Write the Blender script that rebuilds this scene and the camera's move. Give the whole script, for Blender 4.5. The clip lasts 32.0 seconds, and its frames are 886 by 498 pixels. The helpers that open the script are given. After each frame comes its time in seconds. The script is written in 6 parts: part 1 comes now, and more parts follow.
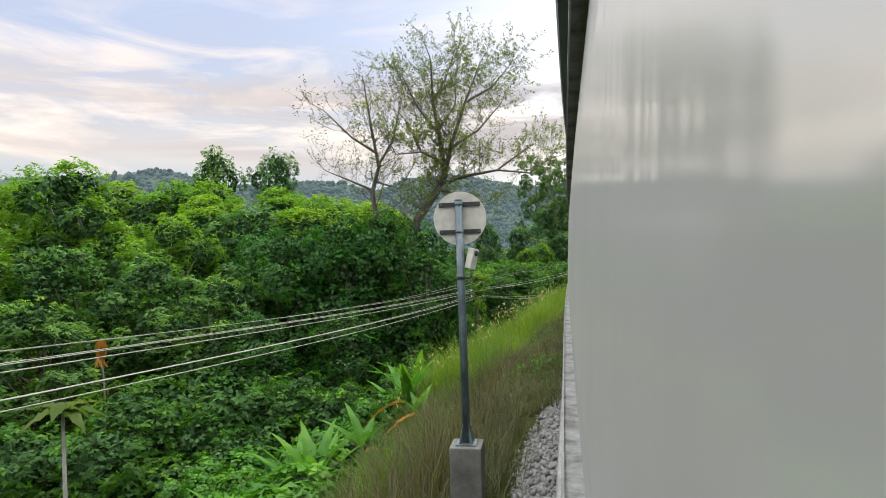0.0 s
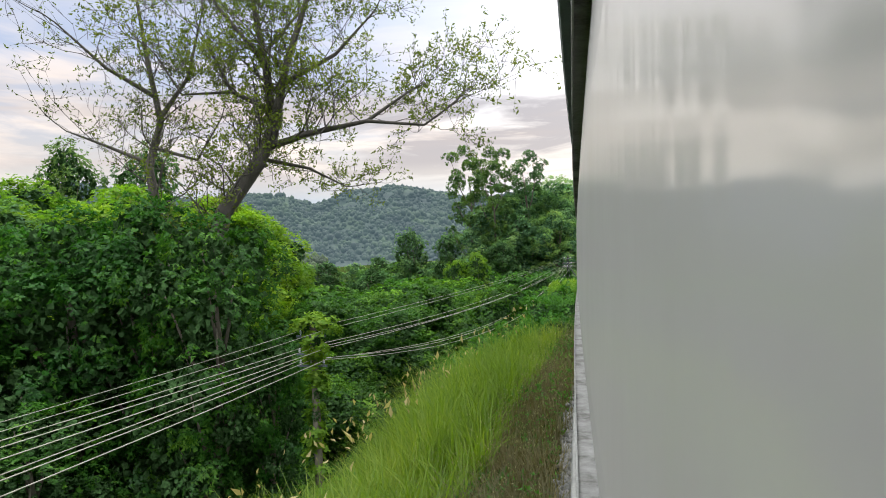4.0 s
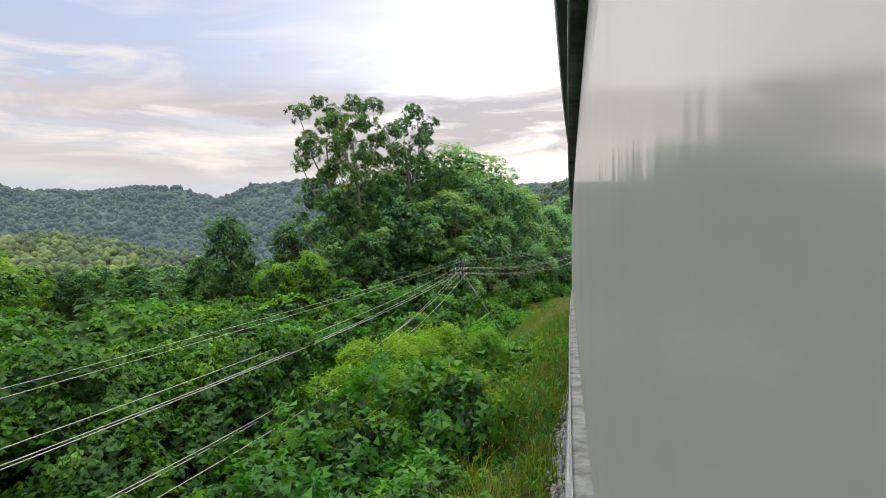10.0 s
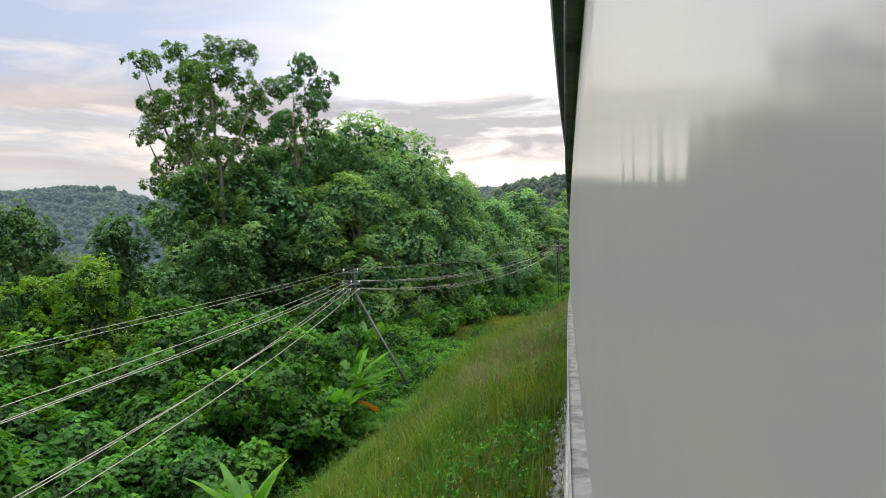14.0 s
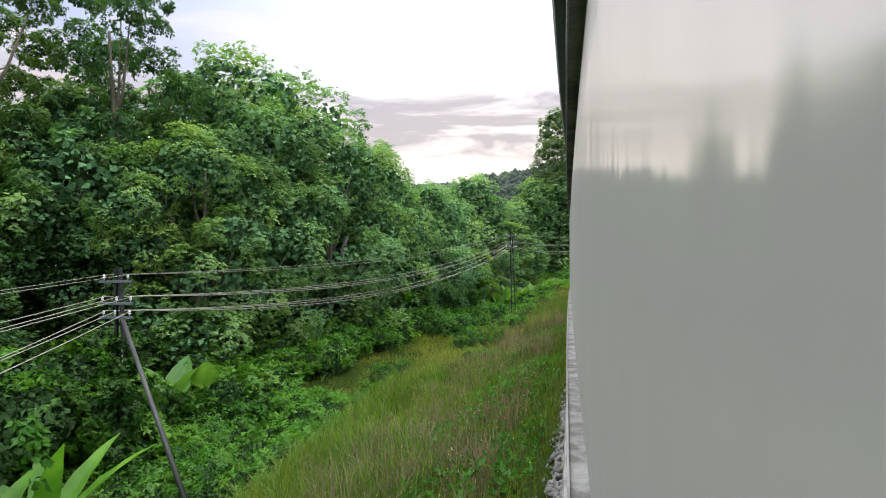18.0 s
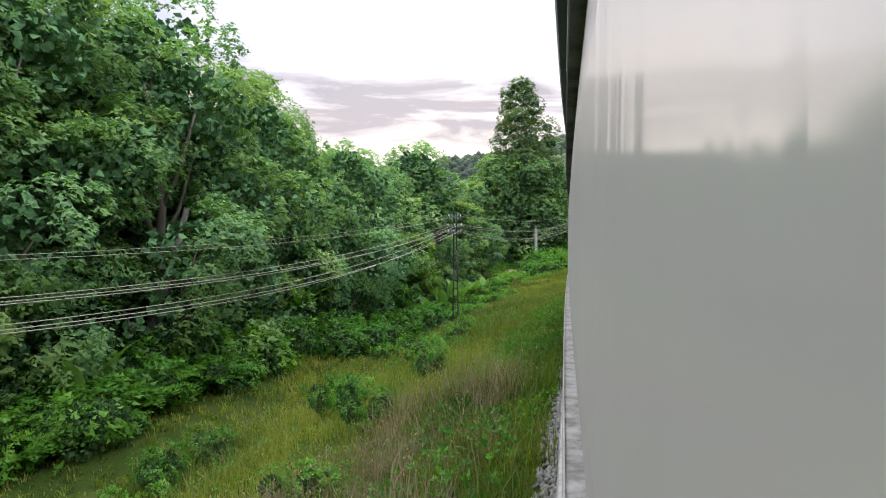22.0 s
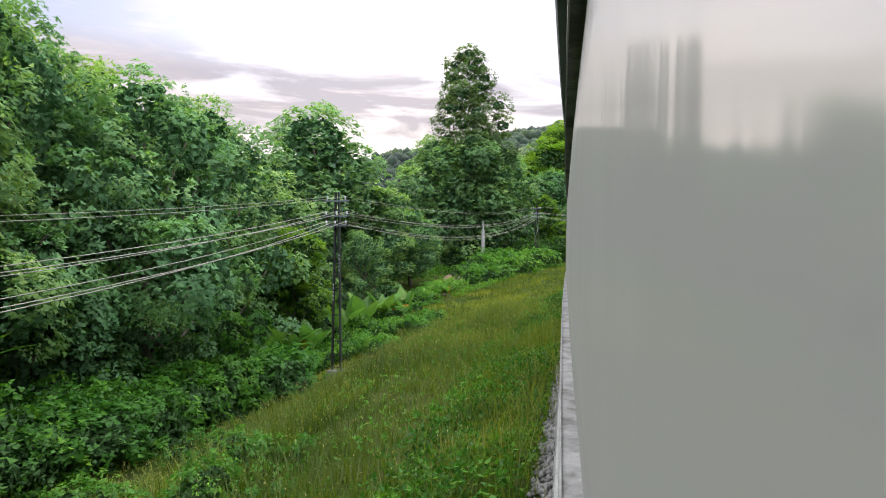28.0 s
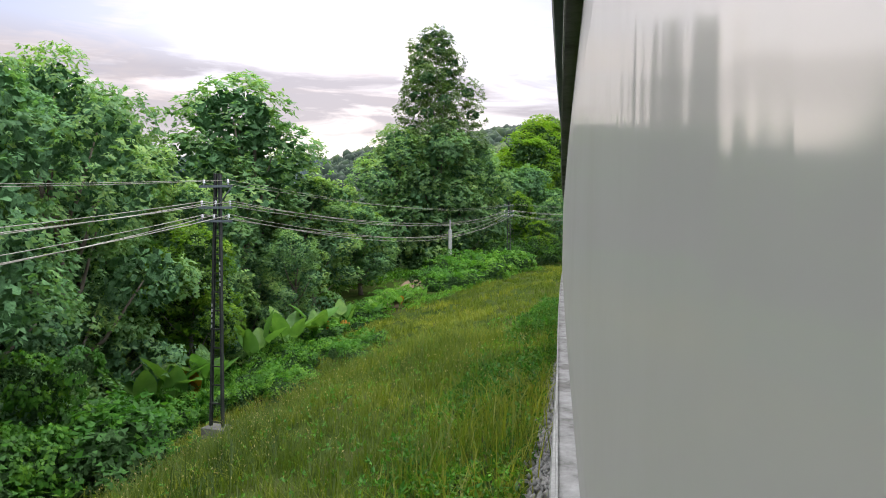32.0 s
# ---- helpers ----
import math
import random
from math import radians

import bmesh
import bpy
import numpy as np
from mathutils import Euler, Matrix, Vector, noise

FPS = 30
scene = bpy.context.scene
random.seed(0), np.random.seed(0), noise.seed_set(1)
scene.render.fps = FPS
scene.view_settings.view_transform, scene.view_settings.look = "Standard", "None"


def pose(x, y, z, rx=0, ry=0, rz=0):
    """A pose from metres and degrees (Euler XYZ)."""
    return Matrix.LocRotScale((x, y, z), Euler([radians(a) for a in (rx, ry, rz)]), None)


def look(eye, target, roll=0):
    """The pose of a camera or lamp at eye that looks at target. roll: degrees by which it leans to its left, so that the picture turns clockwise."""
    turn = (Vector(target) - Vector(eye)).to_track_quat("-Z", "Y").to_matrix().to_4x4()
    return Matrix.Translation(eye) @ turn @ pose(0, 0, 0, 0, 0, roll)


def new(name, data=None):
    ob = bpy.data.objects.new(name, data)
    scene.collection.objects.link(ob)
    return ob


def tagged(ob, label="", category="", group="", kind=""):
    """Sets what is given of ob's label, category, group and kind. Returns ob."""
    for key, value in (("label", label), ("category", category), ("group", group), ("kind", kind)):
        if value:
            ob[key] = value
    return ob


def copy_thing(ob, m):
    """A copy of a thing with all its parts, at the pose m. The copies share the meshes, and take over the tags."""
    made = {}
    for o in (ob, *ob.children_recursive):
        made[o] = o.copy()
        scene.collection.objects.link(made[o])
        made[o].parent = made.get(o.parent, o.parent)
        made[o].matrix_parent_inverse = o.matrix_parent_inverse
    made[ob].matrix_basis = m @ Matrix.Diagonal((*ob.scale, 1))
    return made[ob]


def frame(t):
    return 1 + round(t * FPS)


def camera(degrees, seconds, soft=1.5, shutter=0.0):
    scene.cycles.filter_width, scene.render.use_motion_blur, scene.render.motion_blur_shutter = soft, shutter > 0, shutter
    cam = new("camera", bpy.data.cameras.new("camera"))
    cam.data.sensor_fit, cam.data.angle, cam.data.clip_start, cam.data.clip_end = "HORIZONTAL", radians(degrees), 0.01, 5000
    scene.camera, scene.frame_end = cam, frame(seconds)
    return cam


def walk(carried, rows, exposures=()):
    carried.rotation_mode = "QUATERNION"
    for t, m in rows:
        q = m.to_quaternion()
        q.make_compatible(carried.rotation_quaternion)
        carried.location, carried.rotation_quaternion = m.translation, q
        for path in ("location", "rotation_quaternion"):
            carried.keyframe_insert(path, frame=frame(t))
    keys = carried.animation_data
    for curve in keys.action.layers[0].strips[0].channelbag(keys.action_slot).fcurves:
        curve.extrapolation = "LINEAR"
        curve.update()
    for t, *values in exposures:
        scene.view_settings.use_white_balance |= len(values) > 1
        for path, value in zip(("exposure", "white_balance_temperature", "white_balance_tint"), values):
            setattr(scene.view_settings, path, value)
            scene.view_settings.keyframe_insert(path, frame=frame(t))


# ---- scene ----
cam = camera(71.0, 32.0, soft=1.0)
# the railway lies on one arc: centre, radius of the camera's line, start angle
CX, CY, RAD, TH0 = 188.88, -11.43, 189.21, 3.0811


def ease(s):
    """The line's own departure from the arc, towards the valley: its bend is a little wider at the far end."""
    k = np.clip(s, -30.0, 130.0) - 50.0
    return 0.0096 * k + 0.000102 * k * k - 0.25


def beside(s, l):
    """Distance from the arc at l metres beside the line: the verge follows the line, the valley the arc."""
    return l + ease(s) * np.clip((8.0 - l) / 7.0, 0.0, 1.0)


def P(s, l, z=0.0):
    """World place at s metres along the line, l metres to its outer (left) side."""
    th = TH0 - s / RAD
    r = RAD + float(beside(s, l))
    return Vector((CX + r * math.cos(th), CY + r * math.sin(th), z))


def heading(s):
    """Turn about z that lays +y along the line at s."""
    return TH0 - s / RAD - math.pi


# seconds, metres along the line, eye height, yaw, tilt, roll
PATH = [
    (0, -0.04, 2.612, 7.22, 89.98, 1.43),
    (0.5, 2.44, 2.607, 6.83, 90.19, 1.56),
    (1, 4.88, 2.601, 6.20, 90.49, 1.72),
    (1.5, 7.28, 2.596, 5.58, 90.73, 1.98),
    (2, 9.65, 2.590, 5.11, 90.93, 2.31),
    (2.5, 11.99, 2.585, 4.54, 91.01, 2.55),
    (4.5, 20.98, 2.564, 1.81, 90.82, 2.70),
    (5, 23.15, 2.558, 1.15, 90.72, 2.66),
    (5.5, 25.28, 2.553, 0.50, 90.65, 2.59),
    (6, 27.38, 2.548, -0.09, 90.55, 2.56),
    (6.5, 29.46, 2.543, -0.72, 90.52, 2.54),
    (7, 31.50, 2.538, -1.35, 90.46, 2.54),
    (7.5, 33.52, 2.533, -1.96, 90.47, 2.47),
    (8, 35.50, 2.528, -2.55, 90.44, 2.47),
    (8.5, 37.46, 2.523, -3.19, 90.47, 2.39),
    (9, 39.39, 2.518, -3.79, 90.48, 2.39),
    (9.5, 41.29, 2.513, -4.42, 90.51, 2.35),
    (10, 43.16, 2.508, -5.02, 90.53, 2.34),
    (10.5, 45.01, 2.504, -5.58, 90.56, 2.34),
    (11, 46.83, 2.499, -6.10, 90.58, 2.28),
    (11.5, 48.62, 2.494, -6.67, 90.59, 2.29),
    (12, 50.39, 2.490, -7.18, 90.59, 2.31),
    (12.5, 52.13, 2.485, -7.72, 90.60, 2.29),
    (13, 53.85, 2.481, -8.27, 90.60, 2.29),
    (13.5, 55.54, 2.477, -8.81, 90.66, 2.32),
    (14, 57.20, 2.473, -9.32, 90.76, 2.40),
    (14.5, 58.84, 2.469, -9.76, 90.87, 2.52),
    (16.5, 65.16, 2.453, -11.38, 90.69, 2.35),
    (17, 66.67, 2.450, -11.88, 90.67, 2.24),
    (17.5, 68.17, 2.446, -12.54, 90.52, 1.84),
    (18, 69.63, 2.443, -12.93, 90.37, 1.56),
    (18.5, 71.08, 2.440, -13.29, 90.29, 1.39),
    (19, 72.50, 2.437, -13.89, 90.09, 1.22),
    (19.5, 73.89, 2.434, -14.54, 89.62, 0.86),
    (20, 75.26, 2.431, -14.89, 89.39, 0.67),
    (20.5, 76.60, 2.428, -15.16, 89.25, 0.60),
    (21, 77.92, 2.425, -15.48, 89.13, 0.50),
    (21.5, 79.22, 2.423, -15.84, 89.03, 0.43),
    (22, 80.48, 2.420, -16.23, 88.93, 0.30),
    (22.5, 81.73, 2.418, -16.62, 88.86, 0.15),
    (23, 82.94, 2.416, -16.98, 88.81, -0.01),
    (23.5, 84.13, 2.414, -17.35, 88.75, -0.16),
    (24, 85.29, 2.412, -17.68, 88.73, -0.27),
    (24.5, 86.43, 2.411, -18.02, 88.70, -0.36),
    (25, 87.54, 2.409, -18.36, 88.70, -0.41),
    (25.5, 88.62, 2.408, -18.72, 88.70, -0.47),
    (27.5, 92.66, 2.404, -19.94, 88.69, -0.49),
    (28, 93.60, 2.404, -20.21, 88.67, -0.55),
    (28.5, 94.51, 2.403, -20.50, 88.67, -0.57),
    (29, 95.38, 2.403, -20.78, 88.67, -0.59),
    (29.5, 96.23, 2.403, -21.06, 88.68, -0.60),
    (30, 97.04, 2.403, -21.32, 88.69, -0.61),
    (30.5, 97.82, 2.404, -21.61, 88.70, -0.61),
    (31, 98.56, 2.404, -21.87, 88.72, -0.59),
    (31.5, 99.28, 2.405, -22.16, 88.72, -0.66),
    (32, 99.95, 2.406, -22.38, 88.71, -0.67),
]


def glide(t):
    """Along, height, yaw, tilt and roll at t: a smooth curve through the rows of PATH."""
    rows = np.array(PATH)
    slope = np.gradient(rows, rows[:, 0], axis=0)
    i = min(int(np.searchsorted(rows[:, 0], t, side="right")) - 1, len(rows) - 2)
    d = rows[i + 1, 0] - rows[i, 0]
    u = (t - rows[i, 0]) / d
    return ((2 * u ** 3 - 3 * u ** 2 + 1) * rows[i] + (u ** 3 - 2 * u ** 2 + u) * d * slope[i]
            + (3 * u ** 2 - 2 * u ** 3) * rows[i + 1] + (u ** 3 - u ** 2) * d * slope[i + 1])[1:]


walk(cam, [(t, pose(*P(s, 0.0, z), rx, ry, rz)) for t in np.arange(0, 32.05, 0.2).round(2).tolist() for s, z, rz, rx, ry in [glide(t)]],
     exposures=[(0.0, 0.93, 6500, 10), (1.0, 0.66, 6500, 10), (2.0, 0.78, 6500, 10), (5.0, 0.88, 6500, 10), (9.0, 0.82, 6500, 10), (14.0, 0.80, 6500, 10),
                (18.0, 0.92, 6420, 13), (22.0, 0.95, 6350, 16), (32.0, 0.97, 6330, 16)])

# ---------------------------------------------------------------- light
SUN_AZ, SUN_EL = 14.0, 21.0          # degrees right of +y, degrees up
sun_way = Vector((math.sin(radians(SUN_AZ)) * math.cos(radians(SUN_EL)),
                  math.cos(radians(SUN_AZ)) * math.cos(radians(SUN_EL)), math.sin(radians(SUN_EL))))
sun = new("sun", bpy.data.lights.new("sun", "SUN"))
sun.data.energy, sun.data.angle, sun.data.color = 0.62, radians(80), (1.0, 0.87, 0.66)
sun.matrix_world = look((0, 0, 60), Vector((0, 0, 60)) - sun_way)

world = bpy.data.worlds.new("evening_sky")
scene.world = world
world.use_nodes = True
wt = world.node_tree
wt.nodes.clear()


def wnode(kind, **kw):
    n = wt.nodes.new(kind)
    for k, v in kw.items():
        n.inputs[k].default_value = v
    return n


def wramp(stops, fac):
    n = wt.nodes.new("ShaderNodeValToRGB")
    e = n.color_ramp.elements
    while len(e) < len(stops):
        e.new(0.5)
    for el, (p, col) in zip(e, stops):
        el.position, el.color = p, (*col, 1)
    wt.links.new(fac, n.inputs[0])
    return n.outputs[0]


def wmath(op, a, b=None):
    n = wt.nodes.new("ShaderNodeMath")
    n.operation = op
    for i, v in enumerate((a, b)):
        if v is None:
            continue
        if isinstance(v, (int, float)):
            n.inputs[i].default_value = v
        else:
            wt.links.new(v, n.inputs[i])
    return n.outputs[0]


def wmix(mode, fac, a, b):
    n = wt.nodes.new("ShaderNodeMixRGB")
    n.blend_type = mode
    for i, v in enumerate((fac, a, b)):
        if isinstance(v, (int, float)):
            n.inputs[i].default_value = v
        elif isinstance(v, tuple):
            n.inputs[i].default_value = (*v, 1)
        else:
            wt.links.new(v, n.inputs[i])
    return n.outputs[0]


coord = wnode("ShaderNodeTexCoord").outputs["Generated"]
sep = wnode("ShaderNodeSeparateXYZ")
wt.links.new(coord, sep.inputs[0])
up = sep.outputs[2]
nishita = wnode("ShaderNodeTexSky")
nishita.sky_type, nishita.sun_disc = "NISHITA", False
nishita.sun_elevation, nishita.sun_rotation = radians(SUN_EL), radians(SUN_AZ)
clear = wmix("MULTIPLY", 1.0, nishita.outputs[0], (0.055, 0.055, 0.055))
# thin high cloud: white round the sun, cream near the horizon, pale blue overhead
veil = wramp([(0.0, (0.29, 0.33, 0.38)), (0.10, (0.30, 0.35, 0.43)), (0.14, (0.47, 0.44, 0.42)), (0.19, (0.42, 0.41, 0.43)),
              (0.28, (0.345, 0.39, 0.50)), (0.45, (0.33, 0.39, 0.55)), (1.0, (0.4, 0.5, 0.66))], up)
# the cloud is thinnest, and brightest, overhead
high = wramp([(0.0, (0, 0, 0)), (0.42, (0, 0, 0)), (0.8, (1, 1, 1)), (1.0, (1, 1, 1))], up)
veil = wmix("ADD", 1.0, veil, wmix("MULTIPLY", 1.0, high, (2.5, 2.5, 2.4)))
toward = wnode("ShaderNodeVectorMath")
toward.operation = "DOT_PRODUCT"
wt.links.new(coord, toward.inputs[0])
toward.inputs[1].default_value = sun_way
glow = wmath("POWER", wmath("MAXIMUM", toward.outputs["Value"], 0.0), 20.0)
sky = wmix("MIX", 0.82, clear, veil)


def cloud(scale, offset, detail):
    flat = wnode("ShaderNodeMapping")
    flat.inputs["Scale"].default_value = scale
    flat.inputs["Location"].default_value = offset
    wt.links.new(coord, flat.inputs[0])
    puff = wnode("ShaderNodeTexNoise", Scale=1.5, Detail=detail, Roughness=0.58, Distortion=0.6)
    wt.links.new(flat.outputs[0], puff.inputs["Vector"])
    return puff.outputs[0]


# cream streaks, then flat grey-lilac banks low over the hills, then thin grey wisps above
streak = wramp([(0.0, (0, 0, 0)), (0.48, (0, 0, 0)), (0.66, (1, 1, 1)), (1.0, (1, 1, 1))], cloud((2.6, 2.6, 13.0), (0.4, 1.0, 2.0), 10.0))
low = wramp([(0.0, (0, 0, 0)), (0.10, (0, 0, 0)), (0.15, (1, 1, 1)), (0.24, (1, 1, 1)), (0.34, (0.25, 0.25, 0.25)), (0.6, (0, 0, 0)), (1.0, (0, 0, 0))], up)
sky = wmix("MIX", wmath("MULTIPLY", wmix("MULTIPLY", 1.0, streak, low), 0.9), sky, (0.70, 0.60, 0.52))
sky = wmix("ADD", wmath("MULTIPLY", glow, 0.24), sky, (1.0, 0.95, 0.88))
bank = wramp([(0.0, (0, 0, 0)), (0.42, (0, 0, 0)), (0.56, (1, 1, 1)), (1.0, (1, 1, 1))], cloud((2.1, 2.1, 14.0), (0.3, 0.1, 0.35), 10.0))
zone = wramp([(0.0, (0, 0, 0)), (0.10, (0.05, 0.05, 0.05)), (0.155, (1, 1, 1)), (0.235, (1, 1, 1)), (0.28, (0.15, 0.15, 0.15)), (0.5, (0.08, 0.08, 0.08)), (1.0, (0, 0, 0))], up)
fac = wmix("MULTIPLY", 1.0, bank, zone)
# the banks are darker in front of the sun than away from it
wide = wmath("POWER", wmath("MAXIMUM", toward.outputs["Value"], 0.0), 5.0)
tone = wmix("MIX", wide, (0.45, 0.40, 0.38), (0.23, 0.222, 0.245))
sky = wmix("MIX", wmath("MULTIPLY", fac, 0.78), sky, tone)
bg = wnode("ShaderNodeBackground", Strength=1.0)
wt.links.new(sky, bg.inputs[0])
sky_out = wnode("ShaderNodeOutputWorld")
wt.links.new(bg.outputs[0], sky_out.inputs[0])

# ---------------------------------------------------------------- materials


class Mat:
    """A node material: one Principled surface (or leaf) whose colour varies at two scales."""

    def __init__(self, name):
        self.m = bpy.data.materials.new(name)
        self.m.use_nodes = True
        self.t = self.m.node_tree
        self.t.nodes.clear()
        self.out = self.t.nodes.new("ShaderNodeOutputMaterial")

    def node(self, kind, **kw):
        n = self.t.nodes.new(kind)
        for k, v in kw.items():
            n.inputs[k.replace("_", " ")].default_value = v
        return n

    def link(self, a, b):
        self.t.links.new(a, b)

    def noise(self, scale, detail=4.0, rough=0.6, stretch=(1, 1, 1)):
        tc = self.node("ShaderNodeTexCoord")
        mp = self.node("ShaderNodeMapping")
        mp.inputs["Scale"].default_value = stretch
        n = self.node("ShaderNodeTexNoise", Scale=scale, Detail=detail, Roughness=rough)
        self.link(tc.outputs["Object"], mp.inputs[0])
        self.link(mp.outputs[0], n.inputs["Vector"])
        return n.outputs[0]

    def ramp(self, fac, stops):
        n = self.t.nodes.new("ShaderNodeValToRGB")
        e = n.color_ramp.elements
        while len(e) < len(stops):
            e.new(0.5)
        for el, (p, col) in zip(e, stops):
            el.position, el.color = p, (*col, 1)
        self.link(fac, n.inputs[0])
        return n.outputs[0]

    def mix(self, mode, fac, a, b):
        n = self.t.nodes.new("ShaderNodeMixRGB")
        n.blend_type = mode
        for i, v in enumerate((fac, a, b)):
            if isinstance(v, (int, float)):
                n.inputs[i].default_value = v
            elif isinstance(v, tuple):
                n.inputs[i].default_value = (*v, 1)
            else:
                self.link(v, n.inputs[i])
        return n.outputs[0]

    def bump(self, height, strength, distance=0.02):
        n = self.node("ShaderNodeBump", Strength=strength, Distance=distance)
        self.link(height, n.inputs["Height"])
        return n.outputs[0]


def plain(name, stops, scale=6.0, rough=0.7, metal=0.0, fine=60.0, bump=0.3, stretch=(1, 1, 1), dist=0.01):
    """Surface from a coarse noise ramp, darkened and lifted by a fine one."""
    k = Mat(name)
    col = k.ramp(k.noise(scale, 5.0, 0.6, stretch), stops)
    grain = k.noise(fine, 3.0, 0.6, stretch)
    col = k.mix("MULTIPLY", 0.45, col, k.ramp(grain, [(0.3, (0.55, 0.55, 0.55)), (0.7, (1.15, 1.15, 1.15))]))
    b = k.node("ShaderNodeBsdfPrincipled", Roughness=rough, Metallic=metal)
    if rough > 0.88:                                       # soil, bark and litter have no sheen
        b = k.node("ShaderNodeBsdfDiffuse")
    k.link(col, b.inputs[0])
    if bump:
        k.link(k.bump(grain, bump, dist), b.inputs["Normal"])
    k.link(b.outputs[0], k.out.inputs[0])
    return k.m


def foliage(name, dark, mid, light, gloss=0.55, through_leaf=0.35, patch=0.35):
    """Leaf: colour by leaf, by plant and by patches of light growth; light passes through it."""
    k = Mat(name)
    geo = k.node("ShaderNodeNewGeometry")
    info = k.node("ShaderNodeObjectInfo")
    add = k.node("ShaderNodeMath")
    add.operation = "MULTIPLY_ADD"
    k.link(geo.outputs["Random Per Island"], add.inputs[0])
    add.inputs[1].default_value = 0.34
    sh = k.node("ShaderNodeMath")
    sh.operation = "MULTIPLY_ADD"
    k.link(k.noise(patch, 3.0), sh.inputs[0])
    sh.inputs[1].default_value = 1.5
    sh.inputs[2].default_value = -0.44
    k.link(sh.outputs[0], add.inputs[2])
    col = k.ramp(add.outputs[0], [(0.0, dark), (0.5, mid), (1.0, light)])
    tint = k.ramp(info.outputs["Random"], [(0.0, (0.82, 0.92, 0.9)), (0.5, (1, 1, 1)), (1.0, (1.18, 1.08, 0.8))])
    col = k.mix("MULTIPLY", 1.0, col, tint)
    b = k.node("ShaderNodeBsdfDiffuse")
    k.link(col, b.inputs[0])
    tr = k.node("ShaderNodeBsdfTranslucent")
    k.link(k.mix("MULTIPLY", 1.0, col, (1.25, 1.35, 0.6)), tr.inputs[0])
    ms = k.node("ShaderNodeMixShader")
    ms.inputs[0].default_value = through_leaf
    k.link(b.outputs[0], ms.inputs[1])
    k.link(tr.outputs[0], ms.inputs[2])
    wax = k.node("ShaderNodeBsdfGlossy", Roughness=gloss * 0.8)
    top = k.node("ShaderNodeMixShader")
    top.inputs[0].default_value = 0.014
    k.link(ms.outputs[0], top.inputs[1])
    k.link(wax.outputs[0], top.inputs[2])
    k.link(top.outputs[0], k.out.inputs[0])
    return k.m


LEAF_DARK = foliage("leaf_dark", (0.03, 0.078, 0.034), (0.08, 0.17, 0.056), (0.2, 0.32, 0.078), 0.5)
LEAF_MID = foliage("leaf_mid", (0.024, 0.07, 0.018), (0.075, 0.175, 0.032), (0.22, 0.36, 0.056), 0.5)
# Lighter, bluer copies of leaf_mid and leaf_dark: light and haze in the colour.
LEAF_NEAR_HAZED = foliage("leaf_near_hazed", (0.072, 0.168, 0.082), (0.162, 0.305, 0.112), (0.31, 0.43, 0.11), 0.5, 0.4)
LEAF_DEEP_HAZED = foliage("leaf_deep_hazed", (0.068, 0.158, 0.082), (0.172, 0.325, 0.13), (0.35, 0.48, 0.14), 0.5, 0.38)
# Greyed green: distance haze over the tall tree, put into its leaf colour.
LEAF_GREY_HAZED = foliage("leaf_grey_green_hazed", (0.05, 0.105, 0.056), (0.11, 0.19, 0.09), (0.2, 0.29, 0.12), 0.5, 0.35)
LEAF_LIGHT = foliage("leaf_light", (0.04, 0.11, 0.010), (0.115, 0.235, 0.018), (0.27, 0.39, 0.036), 0.55, 0.44)
LEAF_VINE = foliage("leaf_vine", (0.009, 0.034, 0.005), (0.036, 0.105, 0.011), (0.16, 0.32, 0.026), 0.5, 0.36, 0.6)
LEAF_HANG = foliage("leaf_hanging", (0.010, 0.042, 0.009), (0.036, 0.12, 0.018), (0.13, 0.28, 0.03), 0.5, 0.38, 0.6)
LEAF_LUSH = foliage("leaf_lush", (0.016, 0.064, 0.010), (0.052, 0.16, 0.02), (0.17, 0.36, 0.035), 0.5, 0.38, 0.6)
LEAF_FERN = foliage("leaf_fern", (0.03, 0.10, 0.014), (0.075, 0.20, 0.026), (0.19, 0.35, 0.045), 0.55, 0.4, 0.5)
LEAF_OLIVE = foliage("leaf_olive", (0.03, 0.055, 0.010), (0.08, 0.115, 0.02), (0.17, 0.21, 0.035), 0.55, 0.45)
LEAF_PALE = foliage("leaf_pale_olive", (0.05, 0.085, 0.016), (0.12, 0.165, 0.03), (0.24, 0.28, 0.06), 0.55, 0.5)
LEAF_BROAD = foliage("leaf_broad", (0.026, 0.09, 0.012), (0.07, 0.19, 0.022), (0.18, 0.36, 0.05), 0.38, 0.38, 1.5)
LEAF_TARO = foliage("leaf_taro", (0.055, 0.14, 0.03), (0.12, 0.25, 0.055), (0.24, 0.39, 0.1), 0.35, 0.4, 1.5)
LEAF_YELLOW = foliage("leaf_dying", (0.2, 0.09, 0.015), (0.34, 0.16, 0.022), (0.48, 0.29, 0.05), 0.5, 0.3)
GRASS = foliage("grass_blade", (0.02, 0.046, 0.007), (0.082, 0.125, 0.016), (0.245, 0.26, 0.04), 0.6, 0.45, 0.3)
GRASS_TALL = foliage("tall_grass_blade", (0.045, 0.095, 0.010), (0.12, 0.20, 0.022), (0.25, 0.31, 0.05), 0.6, 0.45, 0.5)
GRASS_FRESH = foliage("fresh_grass_blade", (0.025, 0.075, 0.008), (0.08, 0.165, 0.016), (0.21, 0.29, 0.035), 0.6, 0.45, 0.4)
GRASS_FOOT = foliage("foot_grass_blade", (0.050, 0.084, 0.012), (0.135, 0.178, 0.024), (0.30, 0.31, 0.055), 0.6, 0.45, 0.4)
